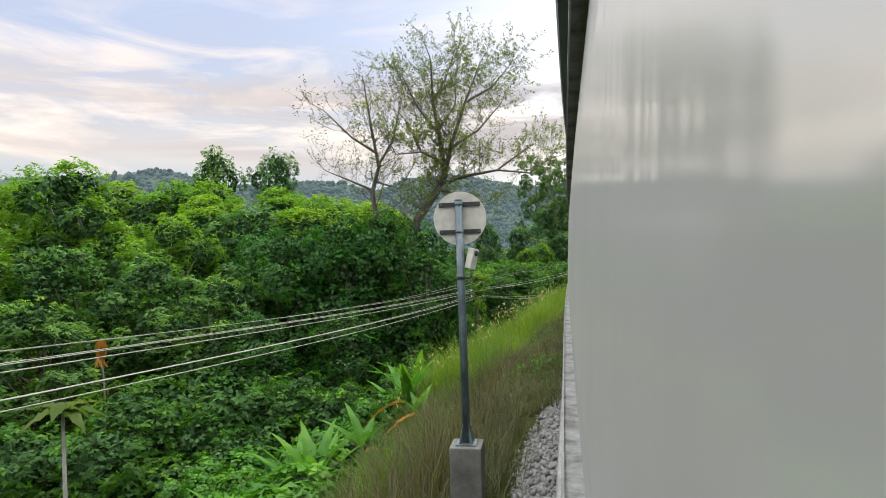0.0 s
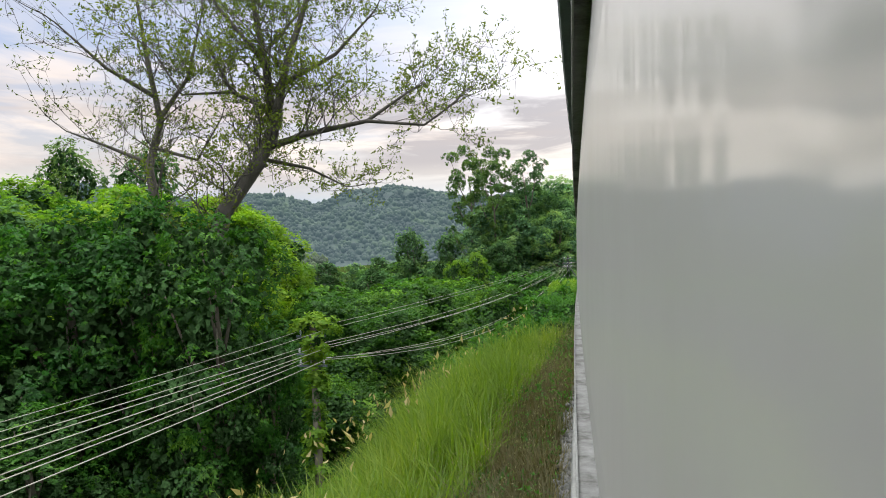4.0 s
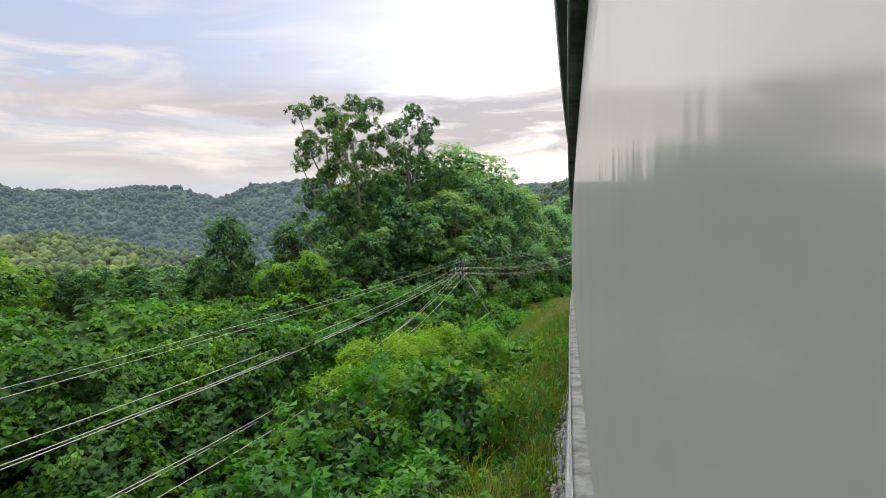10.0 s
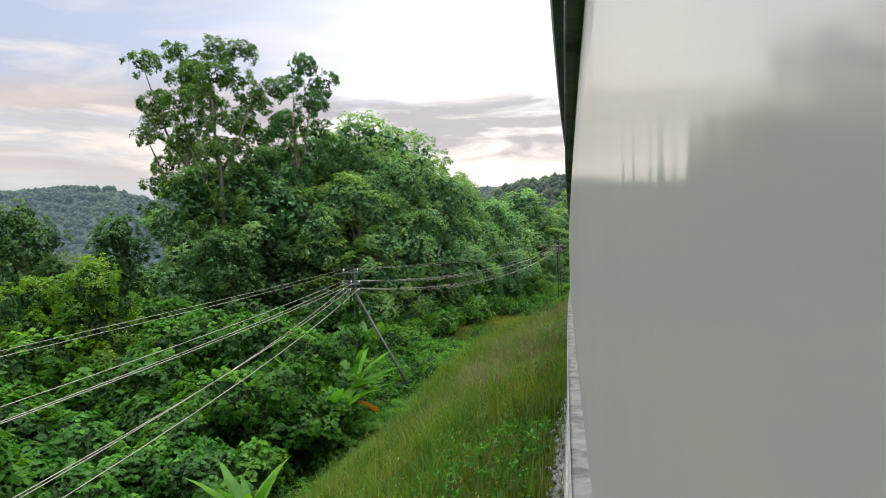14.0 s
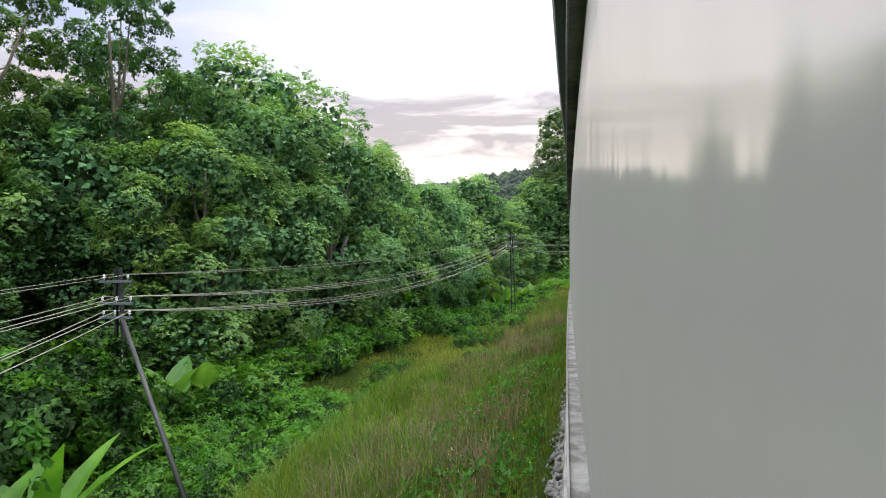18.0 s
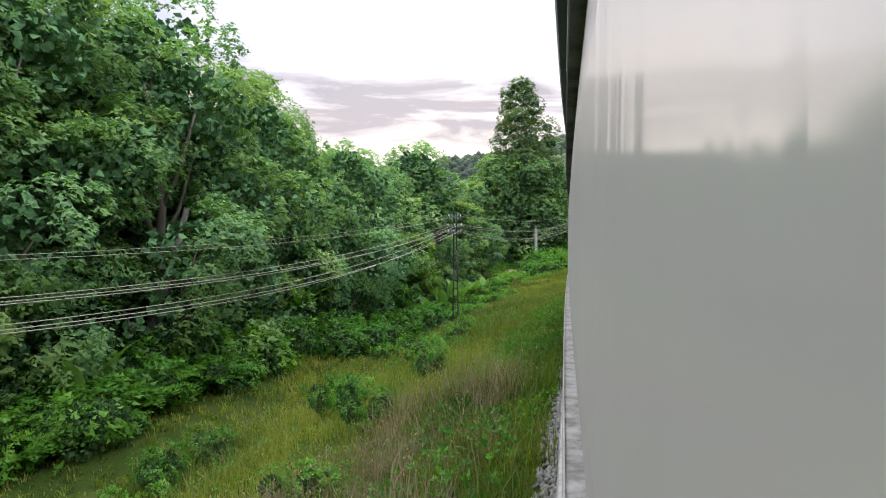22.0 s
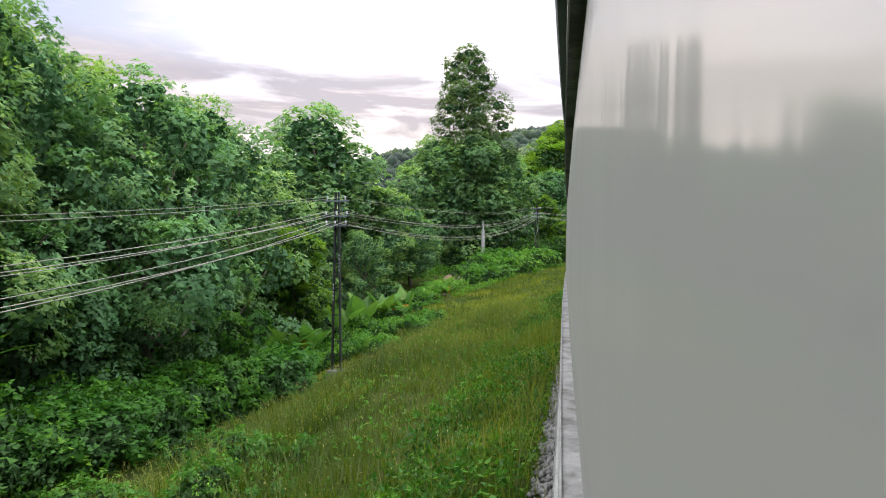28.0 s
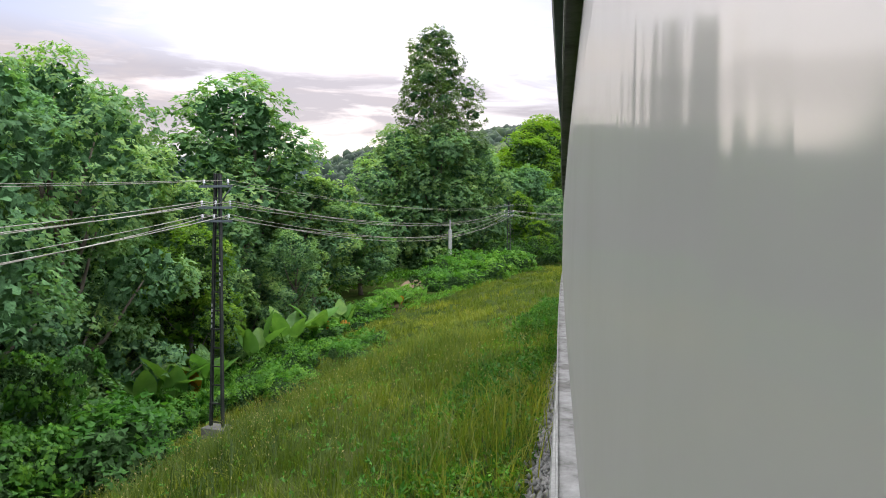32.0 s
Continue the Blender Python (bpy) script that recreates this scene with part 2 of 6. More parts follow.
GRASS_PINK = foliage("pink_dry_grass", (0.07, 0.065, 0.034), (0.15, 0.12, 0.075), (0.33, 0.26, 0.19), 0.7, 0.35, 0.8)
GRASS_DRY = foliage("dry_weed", (0.05, 0.05, 0.022), (0.10, 0.09, 0.042), (0.2, 0.17, 0.095), 0.7, 0.35, 0.8)
# Inner leaves coloured darker than the outer ones: painted shade inside the foliage.
SHADE_CORE = plain("shaded_inner_foliage", [(0.3, (0.035, 0.074, 0.026)), (0.6, (0.064, 0.128, 0.044))], 5.0, 0.9, 0, 14.0, 0.6, dist=0.1)
SHADE_CORE_NEAR = plain("shaded_inner_leaves", [(0.3, (0.065, 0.145, 0.07)), (0.6, (0.125, 0.25, 0.105))], 5.0, 0.9, 0, 14.0, 0.6, dist=0.1)
BARK = plain("bark", [(0.3, (0.10, 0.085, 0.065)), (0.7, (0.23, 0.20, 0.16))], 3.0, 0.9, 0, 30.0, 0.6, (1, 1, 0.3))
TWIG = plain("grey_twig", [(0.3, (0.05, 0.044, 0.036)), (0.7, (0.13, 0.115, 0.095))], 3.0, 0.85, 0, 30.0, 0.4, (1, 1, 0.3))
BARK_PALE = plain("pale_bark", [(0.3, (0.13, 0.12, 0.105)), (0.7, (0.29, 0.27, 0.24))], 3.0, 0.85, 0, 30.0, 0.5, (1, 1, 0.3))
# Soil darkened so that bare gaps read as shade deep in the grass.
SOIL = plain("soil", [(0.3, (0.02, 0.036, 0.008)), (0.5, (0.036, 0.056, 0.012)), (0.7, (0.065, 0.066, 0.024))], 0.8, 0.95, 0, 12.0, 0.8, dist=0.05)
STONE = plain("ballast_stone", [(0.2, (0.09, 0.09, 0.085)), (0.5, (0.17, 0.168, 0.155)), (0.8, (0.28, 0.265, 0.24))], 9.0, 0.85, 0, 90.0, 0.5)
CONCRETE = plain("concrete", [(0.3, (0.09, 0.09, 0.078)), (0.55, (0.16, 0.155, 0.14)), (0.7, (0.22, 0.21, 0.19))], 3.0, 0.9, 0, 70.0, 0.4)
PALE_CONCRETE = plain("pale_concrete", [(0.3, (0.34, 0.34, 0.32)), (0.7, (0.5, 0.5, 0.47))], 3.0, 0.9, 0, 70.0, 0.3)
GALV = plain("galvanised_steel", [(0.3, (0.09, 0.115, 0.125)), (0.7, (0.155, 0.185, 0.2))], 5.0, 0.55, 0.15, 80.0, 0.15)
POST_STEEL = plain("weathered_galvanised_tube", [(0.34, (0.038, 0.056, 0.062)), (0.5, (0.07, 0.095, 0.103)), (0.66, (0.145, 0.18, 0.19))], 9.0, 0.5, 0.2, 70.0, 0.2, (1, 1, 0.35))
CREAM_ENAMEL = plain("aged_cream_enamel", [(0.3, (0.43, 0.405, 0.345)), (0.7, (0.53, 0.50, 0.44))], 2.6, 0.45, 0, 14.0, 0.03)
BLACK = plain("black_painted_steel", [(0.3, (0.018, 0.02, 0.02)), (0.7, (0.045, 0.048, 0.045))], 5.0, 0.55, 0.2, 60.0, 0.2)
WHITE = plain("white_enamel", [(0.3, (0.42, 0.435, 0.42)), (0.7, (0.52, 0.53, 0.51))], 4.0, 0.5, 0, 50.0, 0.08)
WIRE = plain("aluminium_wire", [(0.3, (0.25, 0.235, 0.19)), (0.7, (0.36, 0.34, 0.275))], 2.0, 0.5, 0.2, 40.0, 0.0)
EARTH = plain("bare_earth", [(0.3, (0.13, 0.09, 0.06)), (0.7, (0.22, 0.16, 0.11))], 1.0, 0.95, 0, 20.0, 0.5)
RUST = plain("rusty_rail", [(0.3, (0.12, 0.06, 0.03)), (0.7, (0.22, 0.13, 0.08))], 5.0, 0.7, 0.4, 60.0, 0.3)


def coach_paint():
    """Smooth pale paint under a worn varnish: dull body colour, a dim soft mirror over it."""
    k = Mat("coach_paint")
    col = k.ramp(k.noise(0.7, 4.0, 0.6, (1, 1, 1)), [(0.35, (0.362, 0.348, 0.334)), (0.65, (0.408, 0.393, 0.375))])
    col = k.mix("MULTIPLY", 0.3, col, k.ramp(k.noise(9.0, 5.0, 0.7), [(0.35, (0.88, 0.88, 0.86)), (0.6, (1, 1, 1))]))
    d = k.node("ShaderNodeBsdfDiffuse")
    k.link(col, d.inputs[0])
    g = k.node("ShaderNodeBsdfGlossy", Roughness=0.13)
    g.inputs[0].default_value = (0.9, 0.9, 0.9, 1)
    wave = k.bump(k.noise(16.0, 3.0, 0.6, (1, 1, 0.02)), 0.10, 0.02)
    k.link(wave, g.inputs["Normal"])
    ms = k.node("ShaderNodeMixShader")
    ms.inputs[0].default_value = 0.225
    k.link(d.outputs[0], ms.inputs[1])
    k.link(g.outputs[0], ms.inputs[2])
    k.link(ms.outputs[0], k.out.inputs[0])
    return k.m


COACH = coach_paint()
PEELED = plain("peeling_paint", [(0.40, (0.11, 0.105, 0.095)), (0.5, (0.19, 0.19, 0.178)), (0.7, (0.26, 0.26, 0.245))], 23.0, 0.8, 0, 60.0, 0.5)
CREAM = plain("chipped_white_paint", [(0.3, (0.15, 0.15, 0.14)), (0.6, (0.25, 0.25, 0.235))], 8.0, 0.6, 0, 50.0, 0.3)
FRAME = plain("old_window_paint", [(0.40, (0.05, 0.048, 0.045)), (0.5, (0.13, 0.13, 0.125)), (0.7, (0.19, 0.19, 0.18))], 7.0, 0.8, 0, 60.0, 0.5)
GREEN_TRIM = plain("dark_green_trim", [(0.3, (0.012, 0.03, 0.025)), (0.7, (0.03, 0.06, 0.05))], 6.0, 0.6, 0, 50.0, 0.2)

# ---------------------------------------------------------------- mesh tools


def mesh_from(name, verts, faces, mats, idx=None, smooth=False, normals=None):
    """A mesh from arrays of vertices and of quads or triangles (all faces of one size, or a list of such arrays)."""
    me = bpy.data.meshes.new(name)
    verts = np.asarray(verts, dtype=np.float32).reshape(-1, 3)
    groups = faces if isinstance(faces, list) else [faces]
    groups = [np.asarray(f, dtype=np.int32) for f in groups if len(f)]
    loops = np.concatenate([f.ravel() for f in groups])
    sizes = np.concatenate([np.full(len(f), f.shape[1], dtype=np.int32) for f in groups])
    starts = np.concatenate([[0], np.cumsum(sizes)[:-1]]).astype(np.int32)
    me.vertices.add(len(verts))
    me.vertices.foreach_set("co", verts.ravel())
    me.loops.add(len(loops))
    me.loops.foreach_set("vertex_index", loops)
    me.polygons.add(len(sizes))
    me.polygons.foreach_set("loop_start", starts)
    for m in mats if isinstance(mats, (list, tuple)) else [mats]:
        me.materials.append(m)
    if idx is not None:
        me.polygons.foreach_set("material_index", np.asarray(idx, dtype=np.int32))
    if smooth:
        me.polygons.foreach_set("use_smooth", np.ones(len(sizes), dtype=bool))
    me.update(calc_edges=True)
    if normals is not None:
        me.polygons.foreach_set("use_smooth", np.ones(len(sizes), dtype=bool))
        me.normals_split_custom_set_from_vertices(normals)
    return me


class Geo:
    """Gathers vertices and faces of several pieces into one mesh."""

    def __init__(self):
        self.v, self.q, self.t, self.qi, self.ti, self.n = [], [], [], [], [], 0
        self.nm, self.bent = [], False

    def add(self, verts, faces, mat=0, normals=None):
        verts = np.asarray(verts, dtype=np.float32).reshape(-1, 3)
        faces = np.asarray(faces, dtype=np.int32)
        if not len(faces):
            return
        if faces.shape[1] == 4:
            self.q.append(faces + self.n)
            self.qi.append(np.full(len(faces), mat))
        else:
            self.t.append(faces + self.n)
            self.ti.append(np.full(len(faces), mat))
        self.v.append(verts)
        self.bent = self.bent or normals is not None
        self.nm.append(np.zeros_like(verts) if normals is None else normals)
        self.n += len(verts)

    def mesh(self, name, mats, smooth=False):
        fs = [np.concatenate(f) for f in (self.q, self.t) if f]
        ix = np.concatenate([np.concatenate(f) for f in (self.qi, self.ti) if f])
        return mesh_from(name, np.concatenate(self.v), fs, mats, ix, smooth, np.concatenate(self.nm) if self.bent else None)


def part(name, data, parent=None, label="", m=None):
    ob = new(name, data)
    if parent is not None:
        ob.parent = parent
    if m is not None:
        ob.matrix_basis = m
    return tagged(ob, label)


def thing(name, label, category, group="", kind="", m=None):
    ob = new(name)
    ob.empty_display_size = 0.1
    if m is not None:
        ob.matrix_basis = m
    return tagged(ob, label, category, group, kind)


def tube(points, radii, sides=8, cap=True):
    """A tapered tube along points; quads, with end fans left as quads of the ring centre."""
    pts = [Vector(p) for p in points]
    v, f = [], []
    for i, p in enumerate(pts):
        d = (pts[min(i + 1, len(pts) - 1)] - pts[max(i - 1, 0)]).normalized()
        a = d.orthogonal().normalized()
        if i:
            a = (prev - d * prev.dot(d)).normalized()
        prev = a
        b = d.cross(a)
        for j in range(sides):
            w = 2 * math.pi * j / sides
            v.append(p + (a * math.cos(w) + b * math.sin(w)) * radii[i])
    for i in range(len(pts) - 1):
        for j in range(sides):
            k = (j + 1) % sides
            f.append((i * sides + j, i * sides + k, (i + 1) * sides + k, (i + 1) * sides + j))
    if cap:
        for i in (0, len(pts) - 1):
            n = len(v)
            v.append(pts[i])
            for j in range(0, sides, 2):
                ring = [i * sides + j, i * sides + (j + 1) % sides, i * sides + (j + 2) % sides, n]
                f.append(tuple(ring if i else ring[::-1]))
    return np.array([tuple(p) for p in v]), np.array(f)


def box(sx, sy, sz, bevel=0.0, at=(0, 0, 0)):
    """Box with chamfered edges, centred on at; returns a bmesh."""
    bm = bmesh.new()
    bmesh.ops.create_cube(bm, size=1.0, matrix=Matrix.Translation(at) @ Matrix.Diagonal((sx, sy, sz, 1)))
    if bevel:
        bmesh.ops.bevel(bm, geom=bm.edges[:], offset=bevel, segments=2, affect="EDGES", profile=0.5)
    return bm


def rod(r1, r2, h, at=(0, 0, 0), sides=16, rot=None):
    bm = bmesh.new()
    m = Matrix.Translation(at) @ (rot or Matrix()) @ Matrix.Translation((0, 0, h / 2))
    bmesh.ops.create_cone(bm, cap_ends=True, segments=sides, radius1=r1, radius2=r2, depth=h, matrix=m)
    return bm


def bmesh_data(name, bm, mat, smooth=False):
    me = bpy.data.meshes.new(name)
    bm.to_mesh(me)
    bm.free()
    me.materials.append(mat)
    if smooth:
        for p in me.polygons:
            p.use_smooth = True
    return me


rng = np.random.default_rng(7)


def unit(a):
    return a / np.maximum(np.linalg.norm(a, axis=-1, keepdims=True), 1e-6)


def leaves(base, way, side, length, width, fold=0.12, simple=False):
    """Rhombic leaves from arrays: where each starts, which way it grows, and across."""
    n = len(base)
    length, width = np.broadcast_to(length, n)[:, None], np.broadcast_to(width, n)[:, None]
    nor = np.cross(way, side)
    mid = base + way * length * 0.45 + nor * length * fold
    tip = base + way * length - nor * length * fold
    if simple:
        v = np.stack([mid + side * width / 2, tip, base - side * width / 3], axis=1).reshape(-1, 3)
        return v, np.arange(3 * n).reshape(-1, 3)
    v = np.stack([base, mid + side * width / 2, tip, mid - side * width / 2], axis=1).reshape(-1, 3)
    return v, np.arange(4 * n).reshape(-1, 4)


def ball(sub=2):
    bm = bmesh.new()
    bmesh.ops.create_icosphere(bm, subdivisions=sub, radius=1.0)
    v = np.array([tuple(p.co) for p in bm.verts])
    f = np.array([[q.index for q in p.verts] for p in bm.faces])
    bm.free()
    return v, f


BALL = ball(1)


def crown(lobes, number, per=6, length=0.35, width=0.16, droop=0.35, core=0.8, spread=1.0, low=-0.7, jag=0.18, geo=None, simple=False, tufts=13):
    """Foliage on a set of lobes (x, y, z, rx, ry, rz): sprays of leaves in tufts on their outer sides, over an inner
    mass darkened like crown shade.
    """
    g = geo or Geo()
    L = np.array(lobes, dtype=float)
    area = (L[:, 3] * L[:, 4] * L[:, 5]) ** (2 / 3)
    pick = rng.choice(len(L), size=int(number * 1.6), p=area / area.sum())
    d = unit(rng.normal(size=(len(pick), 3)))
    d = d[d[:, 2] > low] if low > -1 else d
    pick = pick[:len(d)]
    c, r = L[pick, :3], L[pick, 3:]
    reach = rng.uniform(0.8, 1.06, (len(d), 1)) + np.maximum(0, jag * rng.normal(size=(len(d), 1)))
    if tufts:
        # every lobe carries its own tufts: small domes of leaves with dark gaps between them
        heads = unit(rng.normal(size=(len(L), tufts, 3)) + np.array([0, 0, 0.25]))
        h = heads[pick, rng.integers(tufts, size=len(pick))]
        d = unit(d + 0.75 * h)
        size = np.minimum(r.min(1, keepdims=True) * 0.46, 0.75) * (0.8 + 0.4 * rng.random((len(d), 1)))
        pos = c + h * r * 0.82 + d * size * reach
        d = unit(0.45 * h + 0.55 * d)
    else:
        pos = c + d * r * reach
    keep = np.ones(len(pos), dtype=bool)
    for i, lb in enumerate(L):
        q = np.linalg.norm((pos - lb[:3]) / lb[3:], axis=1)
        keep &= (pick == i) | (q > 0.8)
    pos, d = pos[keep][:number], d[keep][:number]
    n = len(pos)
    axis = unit(d * 0.55 + np.array([0, 0, 0.8]) + 0.25 * rng.normal(size=d.shape))
    t1 = unit(np.cross(axis, rng.normal(size=d.shape)))
    t2 = np.cross(axis, t1)
    turn = (np.arange(per) * 2 * math.pi / per)[None, :] + rng.normal(size=(n, per)) * 0.3
    ray = t1[:, None, :] * np.cos(turn)[..., None] + t2[:, None, :] * np.sin(turn)[..., None]
    way = unit(ray * spread + 0.25 * axis[:, None, :] - np.array([0, 0, droop]) + 0.18 * rng.normal(size=ray.shape)).reshape(-1, 3)
    base = np.repeat(pos, per, axis=0) + 0.03 * rng.normal(size=way.shape)
    side = unit(np.cross(way, np.repeat(axis, per, axis=0) + 0.25 * rng.normal(size=way.shape)))
    ln = length * rng.uniform(0.6, 1.25, len(base))
    outer = np.repeat(d, per, axis=0)
    nor = np.cross(side, way)
    turned = np.where((nor * outer).sum(1, keepdims=True) < 0, -1.0, 1.0)
    side, nor = side * turned, nor * turned
    v, f = leaves(base, way, side, ln, ln * width / length, 0.12, simple)
    # leaves take part of the curve of their bough, so that the bough shades as one rounded mass
    g.add(v, f, 0, np.repeat(unit(0.6 * outer + 0.4 * nor), len(v) // len(base), axis=0))
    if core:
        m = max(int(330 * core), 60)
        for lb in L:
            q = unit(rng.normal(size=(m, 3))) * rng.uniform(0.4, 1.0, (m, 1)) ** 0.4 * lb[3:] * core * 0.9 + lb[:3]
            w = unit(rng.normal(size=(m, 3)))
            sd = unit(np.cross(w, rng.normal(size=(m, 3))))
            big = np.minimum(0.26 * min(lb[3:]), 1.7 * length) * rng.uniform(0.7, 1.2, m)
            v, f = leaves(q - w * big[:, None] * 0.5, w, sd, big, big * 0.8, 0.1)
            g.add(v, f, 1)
    return g

# ---------------------------------------------------------------- ground


def ground_z(s, l):
    """Height of the land: rail bed, embankment, valley floor."""
    s, l = np.asarray(s, dtype=float), np.asarray(l, dtype=float)
    toe = np.interp(s, [-40, 0, 35, 60, 76, 86, 93, 99, 106, 113, 118, 125, 135, 145, 180, 260], [-6.2, -6.0, -5.7, -5.0, -4.0, -2.8, -2.25, -2.2, -2.35, -2.2, -1.65, -1.15, -0.75, -0.5, -0.3, 0.5])
    far = np.interp(s, [-40, 0, 60, 84, 93, 100, 107, 113, 122, 131, 160, 200, 300], [-8.0, -8.0, -7.5, -2.6, -1.4, -1.6, -5.5, -8.5, -7.0, -2.2, -1.0, 1.0, 2.0])
    bank = np.interp(l, [1.25, 4.2, 5.6, 7.0, 8.0], [0.0, 0.34, 0.53, 0.86, 1.0])
    z = -0.22 + bank * (toe + 0.22)
    z = z + np.clip((l - 8.0) / 20.0, 0, 1) * (far - toe)
    z = np.where(l < 1.25, np.interp(l, [-200, -5.2, -4.0, -3.2, 0.25, 1.25], [-0.6, -0.4, -0.22, 0.04, 0.04, -0.22]), z)
    wob = 0.10 * np.sin(s * 0.9 + l) * np.sin(l * 1.3 - s * 0.3) + 0.18 * np.sin(s * 0.23 + 1.7) * np.sin(l * 0.37)
    z = z + wob * np.clip((l - 1.6) / 3.0, 0, 1)
    return z + 0.9 * np.sin(s * 0.05 + 2) * np.sin(l * 0.06) * np.clip((l - 14) / 30, 0, 1)


def gz(s, l):
    return float(ground_z(s, l))


def build_ground():
    near = np.arange(-45, 205, 0.8)
    lo = near[0] - np.cumsum(np.geomspace(0.8, 60, 40))[::-1]
    hi = near[-1] + np.cumsum(np.geomspace(0.8, 60, 40))
    full = 2 * math.pi * RAD
    lo, hi = lo[lo > near[0] - full * 0.35], hi[hi < near[-1] + full * 0.25]
    ss = np.concatenate([lo, near, hi])
    ll = np.concatenate([-np.geomspace(180, 6, 10), np.arange(-5.5, 0, 0.7), np.arange(0, 10, 0.3), np.geomspace(10.3, 90, 60), np.geomspace(100, 4200, 24)])
    S, L = np.meshgrid(ss, ll, indexing="ij")
    Z = ground_z(S, L)
    th = TH0 - S / RAD
    v = np.stack([CX + (RAD + beside(S, L)) * np.cos(th), CY + (RAD + beside(S, L)) * np.sin(th), Z], axis=-1).reshape(-1, 3)
    n, m = len(ss), len(ll)
    i = (np.arange(n)[:, None] * m + np.arange(m)[None, :])
    q = np.stack([i[:-1, :-1], i[:-1, 1:], i[1:, 1:], i[1:, :-1]], axis=-1).reshape(-1, 4)
    wrap = np.stack([i[-1, :-1], i[-1, 1:], i[0, 1:], i[0, :-1]], axis=-1).reshape(-1, 4)
    me = mesh_from("ground", v, np.concatenate([q, wrap]), SOIL, smooth=True)
    tagged(new("ground", me), "soil and low growth falling from the railway embankment, darkened as grass shade", "ground", kind="structure")


build_ground()


def hill(name, azes, els, dist, depth, mat, label, base=-7.0, step=3.0, eye=(8.0, 45.0), bump=3.0, trees=0, size=4.0, lim=(-90, 90)):
    """A wooded ridge: heights by bearing, rising over its depth, roughened like a canopy."""
    a = np.arange(min(azes), max(azes), math.degrees(step / dist))
    d = np.arange(dist - depth, dist + depth * 0.4, step * 1.3)
    A, D = np.meshgrid(a, d, indexing="ij")
    crest = dist * np.tan(np.radians(np.interp(A, azes, els))) + 2.5
    t = np.clip((D - (dist - depth)) / depth, 0, 1)
    t = t * t * (3 - 2 * t)
    t = np.where(D > dist, 1 - 0.5 * (D - dist) / (depth * 0.4), t)
    X, Y = eye[0] - np.sin(np.radians(A)) * D, eye[1] + np.cos(np.radians(A)) * D
    Z = base + (crest - base) * t
    g = np.array([noise.fractal((x * 0.012, y * 0.012, 3.1), 1.0, 2.0, 4) for x, y in zip(X.ravel(), Y.ravel())]).reshape(X.shape)
    c = np.array([noise.noise((x * 0.16, y * 0.16, 0.0)) for x, y in zip(X.ravel(), Y.ravel())]).reshape(X.shape)
    Z = Z + g * 14 * t * (1 - 0.75 * (t > 0.9)) + np.abs(c) * bump + rng.normal(size=Z.shape) * 0.25 * bump
    n, m = A.shape
    i = np.arange(n)[:, None] * m + np.arange(m)[None, :]
    q = np.stack([i[:-1, :-1], i[1:, :-1], i[1:, 1:], i[:-1, 1:]], axis=-1).reshape(-1, 4)
    tagged(new(name, mesh_from(name, np.stack([X, Y, Z], -1), q, mat)), label, "hill", kind="structure")
    if not trees:
        return
    ok = np.flatnonzero((A > lim[0]).ravel() & (A < lim[1]).ravel() & (t > 0.12).ravel() & (D < dist + step * 2).ravel())
    pick = rng.choice(ok, trees)
    bv, bf = BALL
    r = rng.uniform(0.55, 1.3, trees) * size
    at = np.stack([X.ravel()[pick], Y.ravel()[pick], Z.ravel()[pick]], -1) + rng.normal(size=(trees, 3)) * np.array([step, step, 0]) * 0.6
    v = bv[None] * np.stack([r, r, r * rng.uniform(0.8, 1.5, trees)], -1)[:, None, :] * rng.uniform(0.75, 1.2, (trees, len(bv), 1)) + at[:, None, :]
    f = (bf[None] + len(bv) * np.arange(trees)[:, None, None]).reshape(-1, 3)
    tagged(new(name + "_trees", mesh_from(name + "_trees", v.reshape(-1, 3), f, mat)), "far tree crowns covering the " + label.split(" ", 1)[1], "trees", kind="stuff")


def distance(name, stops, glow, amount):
    """Far woodland; the blue haze of evening air is painted on it as faint emission."""
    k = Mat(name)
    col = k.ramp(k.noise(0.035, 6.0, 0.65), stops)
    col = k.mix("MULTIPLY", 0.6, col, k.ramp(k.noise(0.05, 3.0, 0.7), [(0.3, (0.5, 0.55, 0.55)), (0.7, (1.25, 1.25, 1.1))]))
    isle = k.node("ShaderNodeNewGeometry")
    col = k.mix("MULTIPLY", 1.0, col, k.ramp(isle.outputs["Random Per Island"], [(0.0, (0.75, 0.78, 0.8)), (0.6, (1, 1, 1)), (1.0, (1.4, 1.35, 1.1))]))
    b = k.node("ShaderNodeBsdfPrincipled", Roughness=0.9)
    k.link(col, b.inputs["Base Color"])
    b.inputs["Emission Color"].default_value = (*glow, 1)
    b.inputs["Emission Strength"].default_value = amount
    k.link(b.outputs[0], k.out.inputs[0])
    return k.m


# Glow colour and amount set how much haze each wood gives off.
HAZED_FAR_WOOD = distance("hazed_far_woodland", [(0.35, (0.004, 0.010, 0.007)), (0.5, (0.009, 0.02, 0.010)), (0.68, (0.028, 0.046, 0.016))], (0.24, 0.37, 0.44), 0.14)
HAZED_MID_WOOD = distance("hazed_hill_woodland", [(0.38, (0.005, 0.014, 0.004)), (0.5, (0.014, 0.035, 0.009)), (0.62, (0.07, 0.105, 0.018))], (0.28, 0.40, 0.40), 0.04)
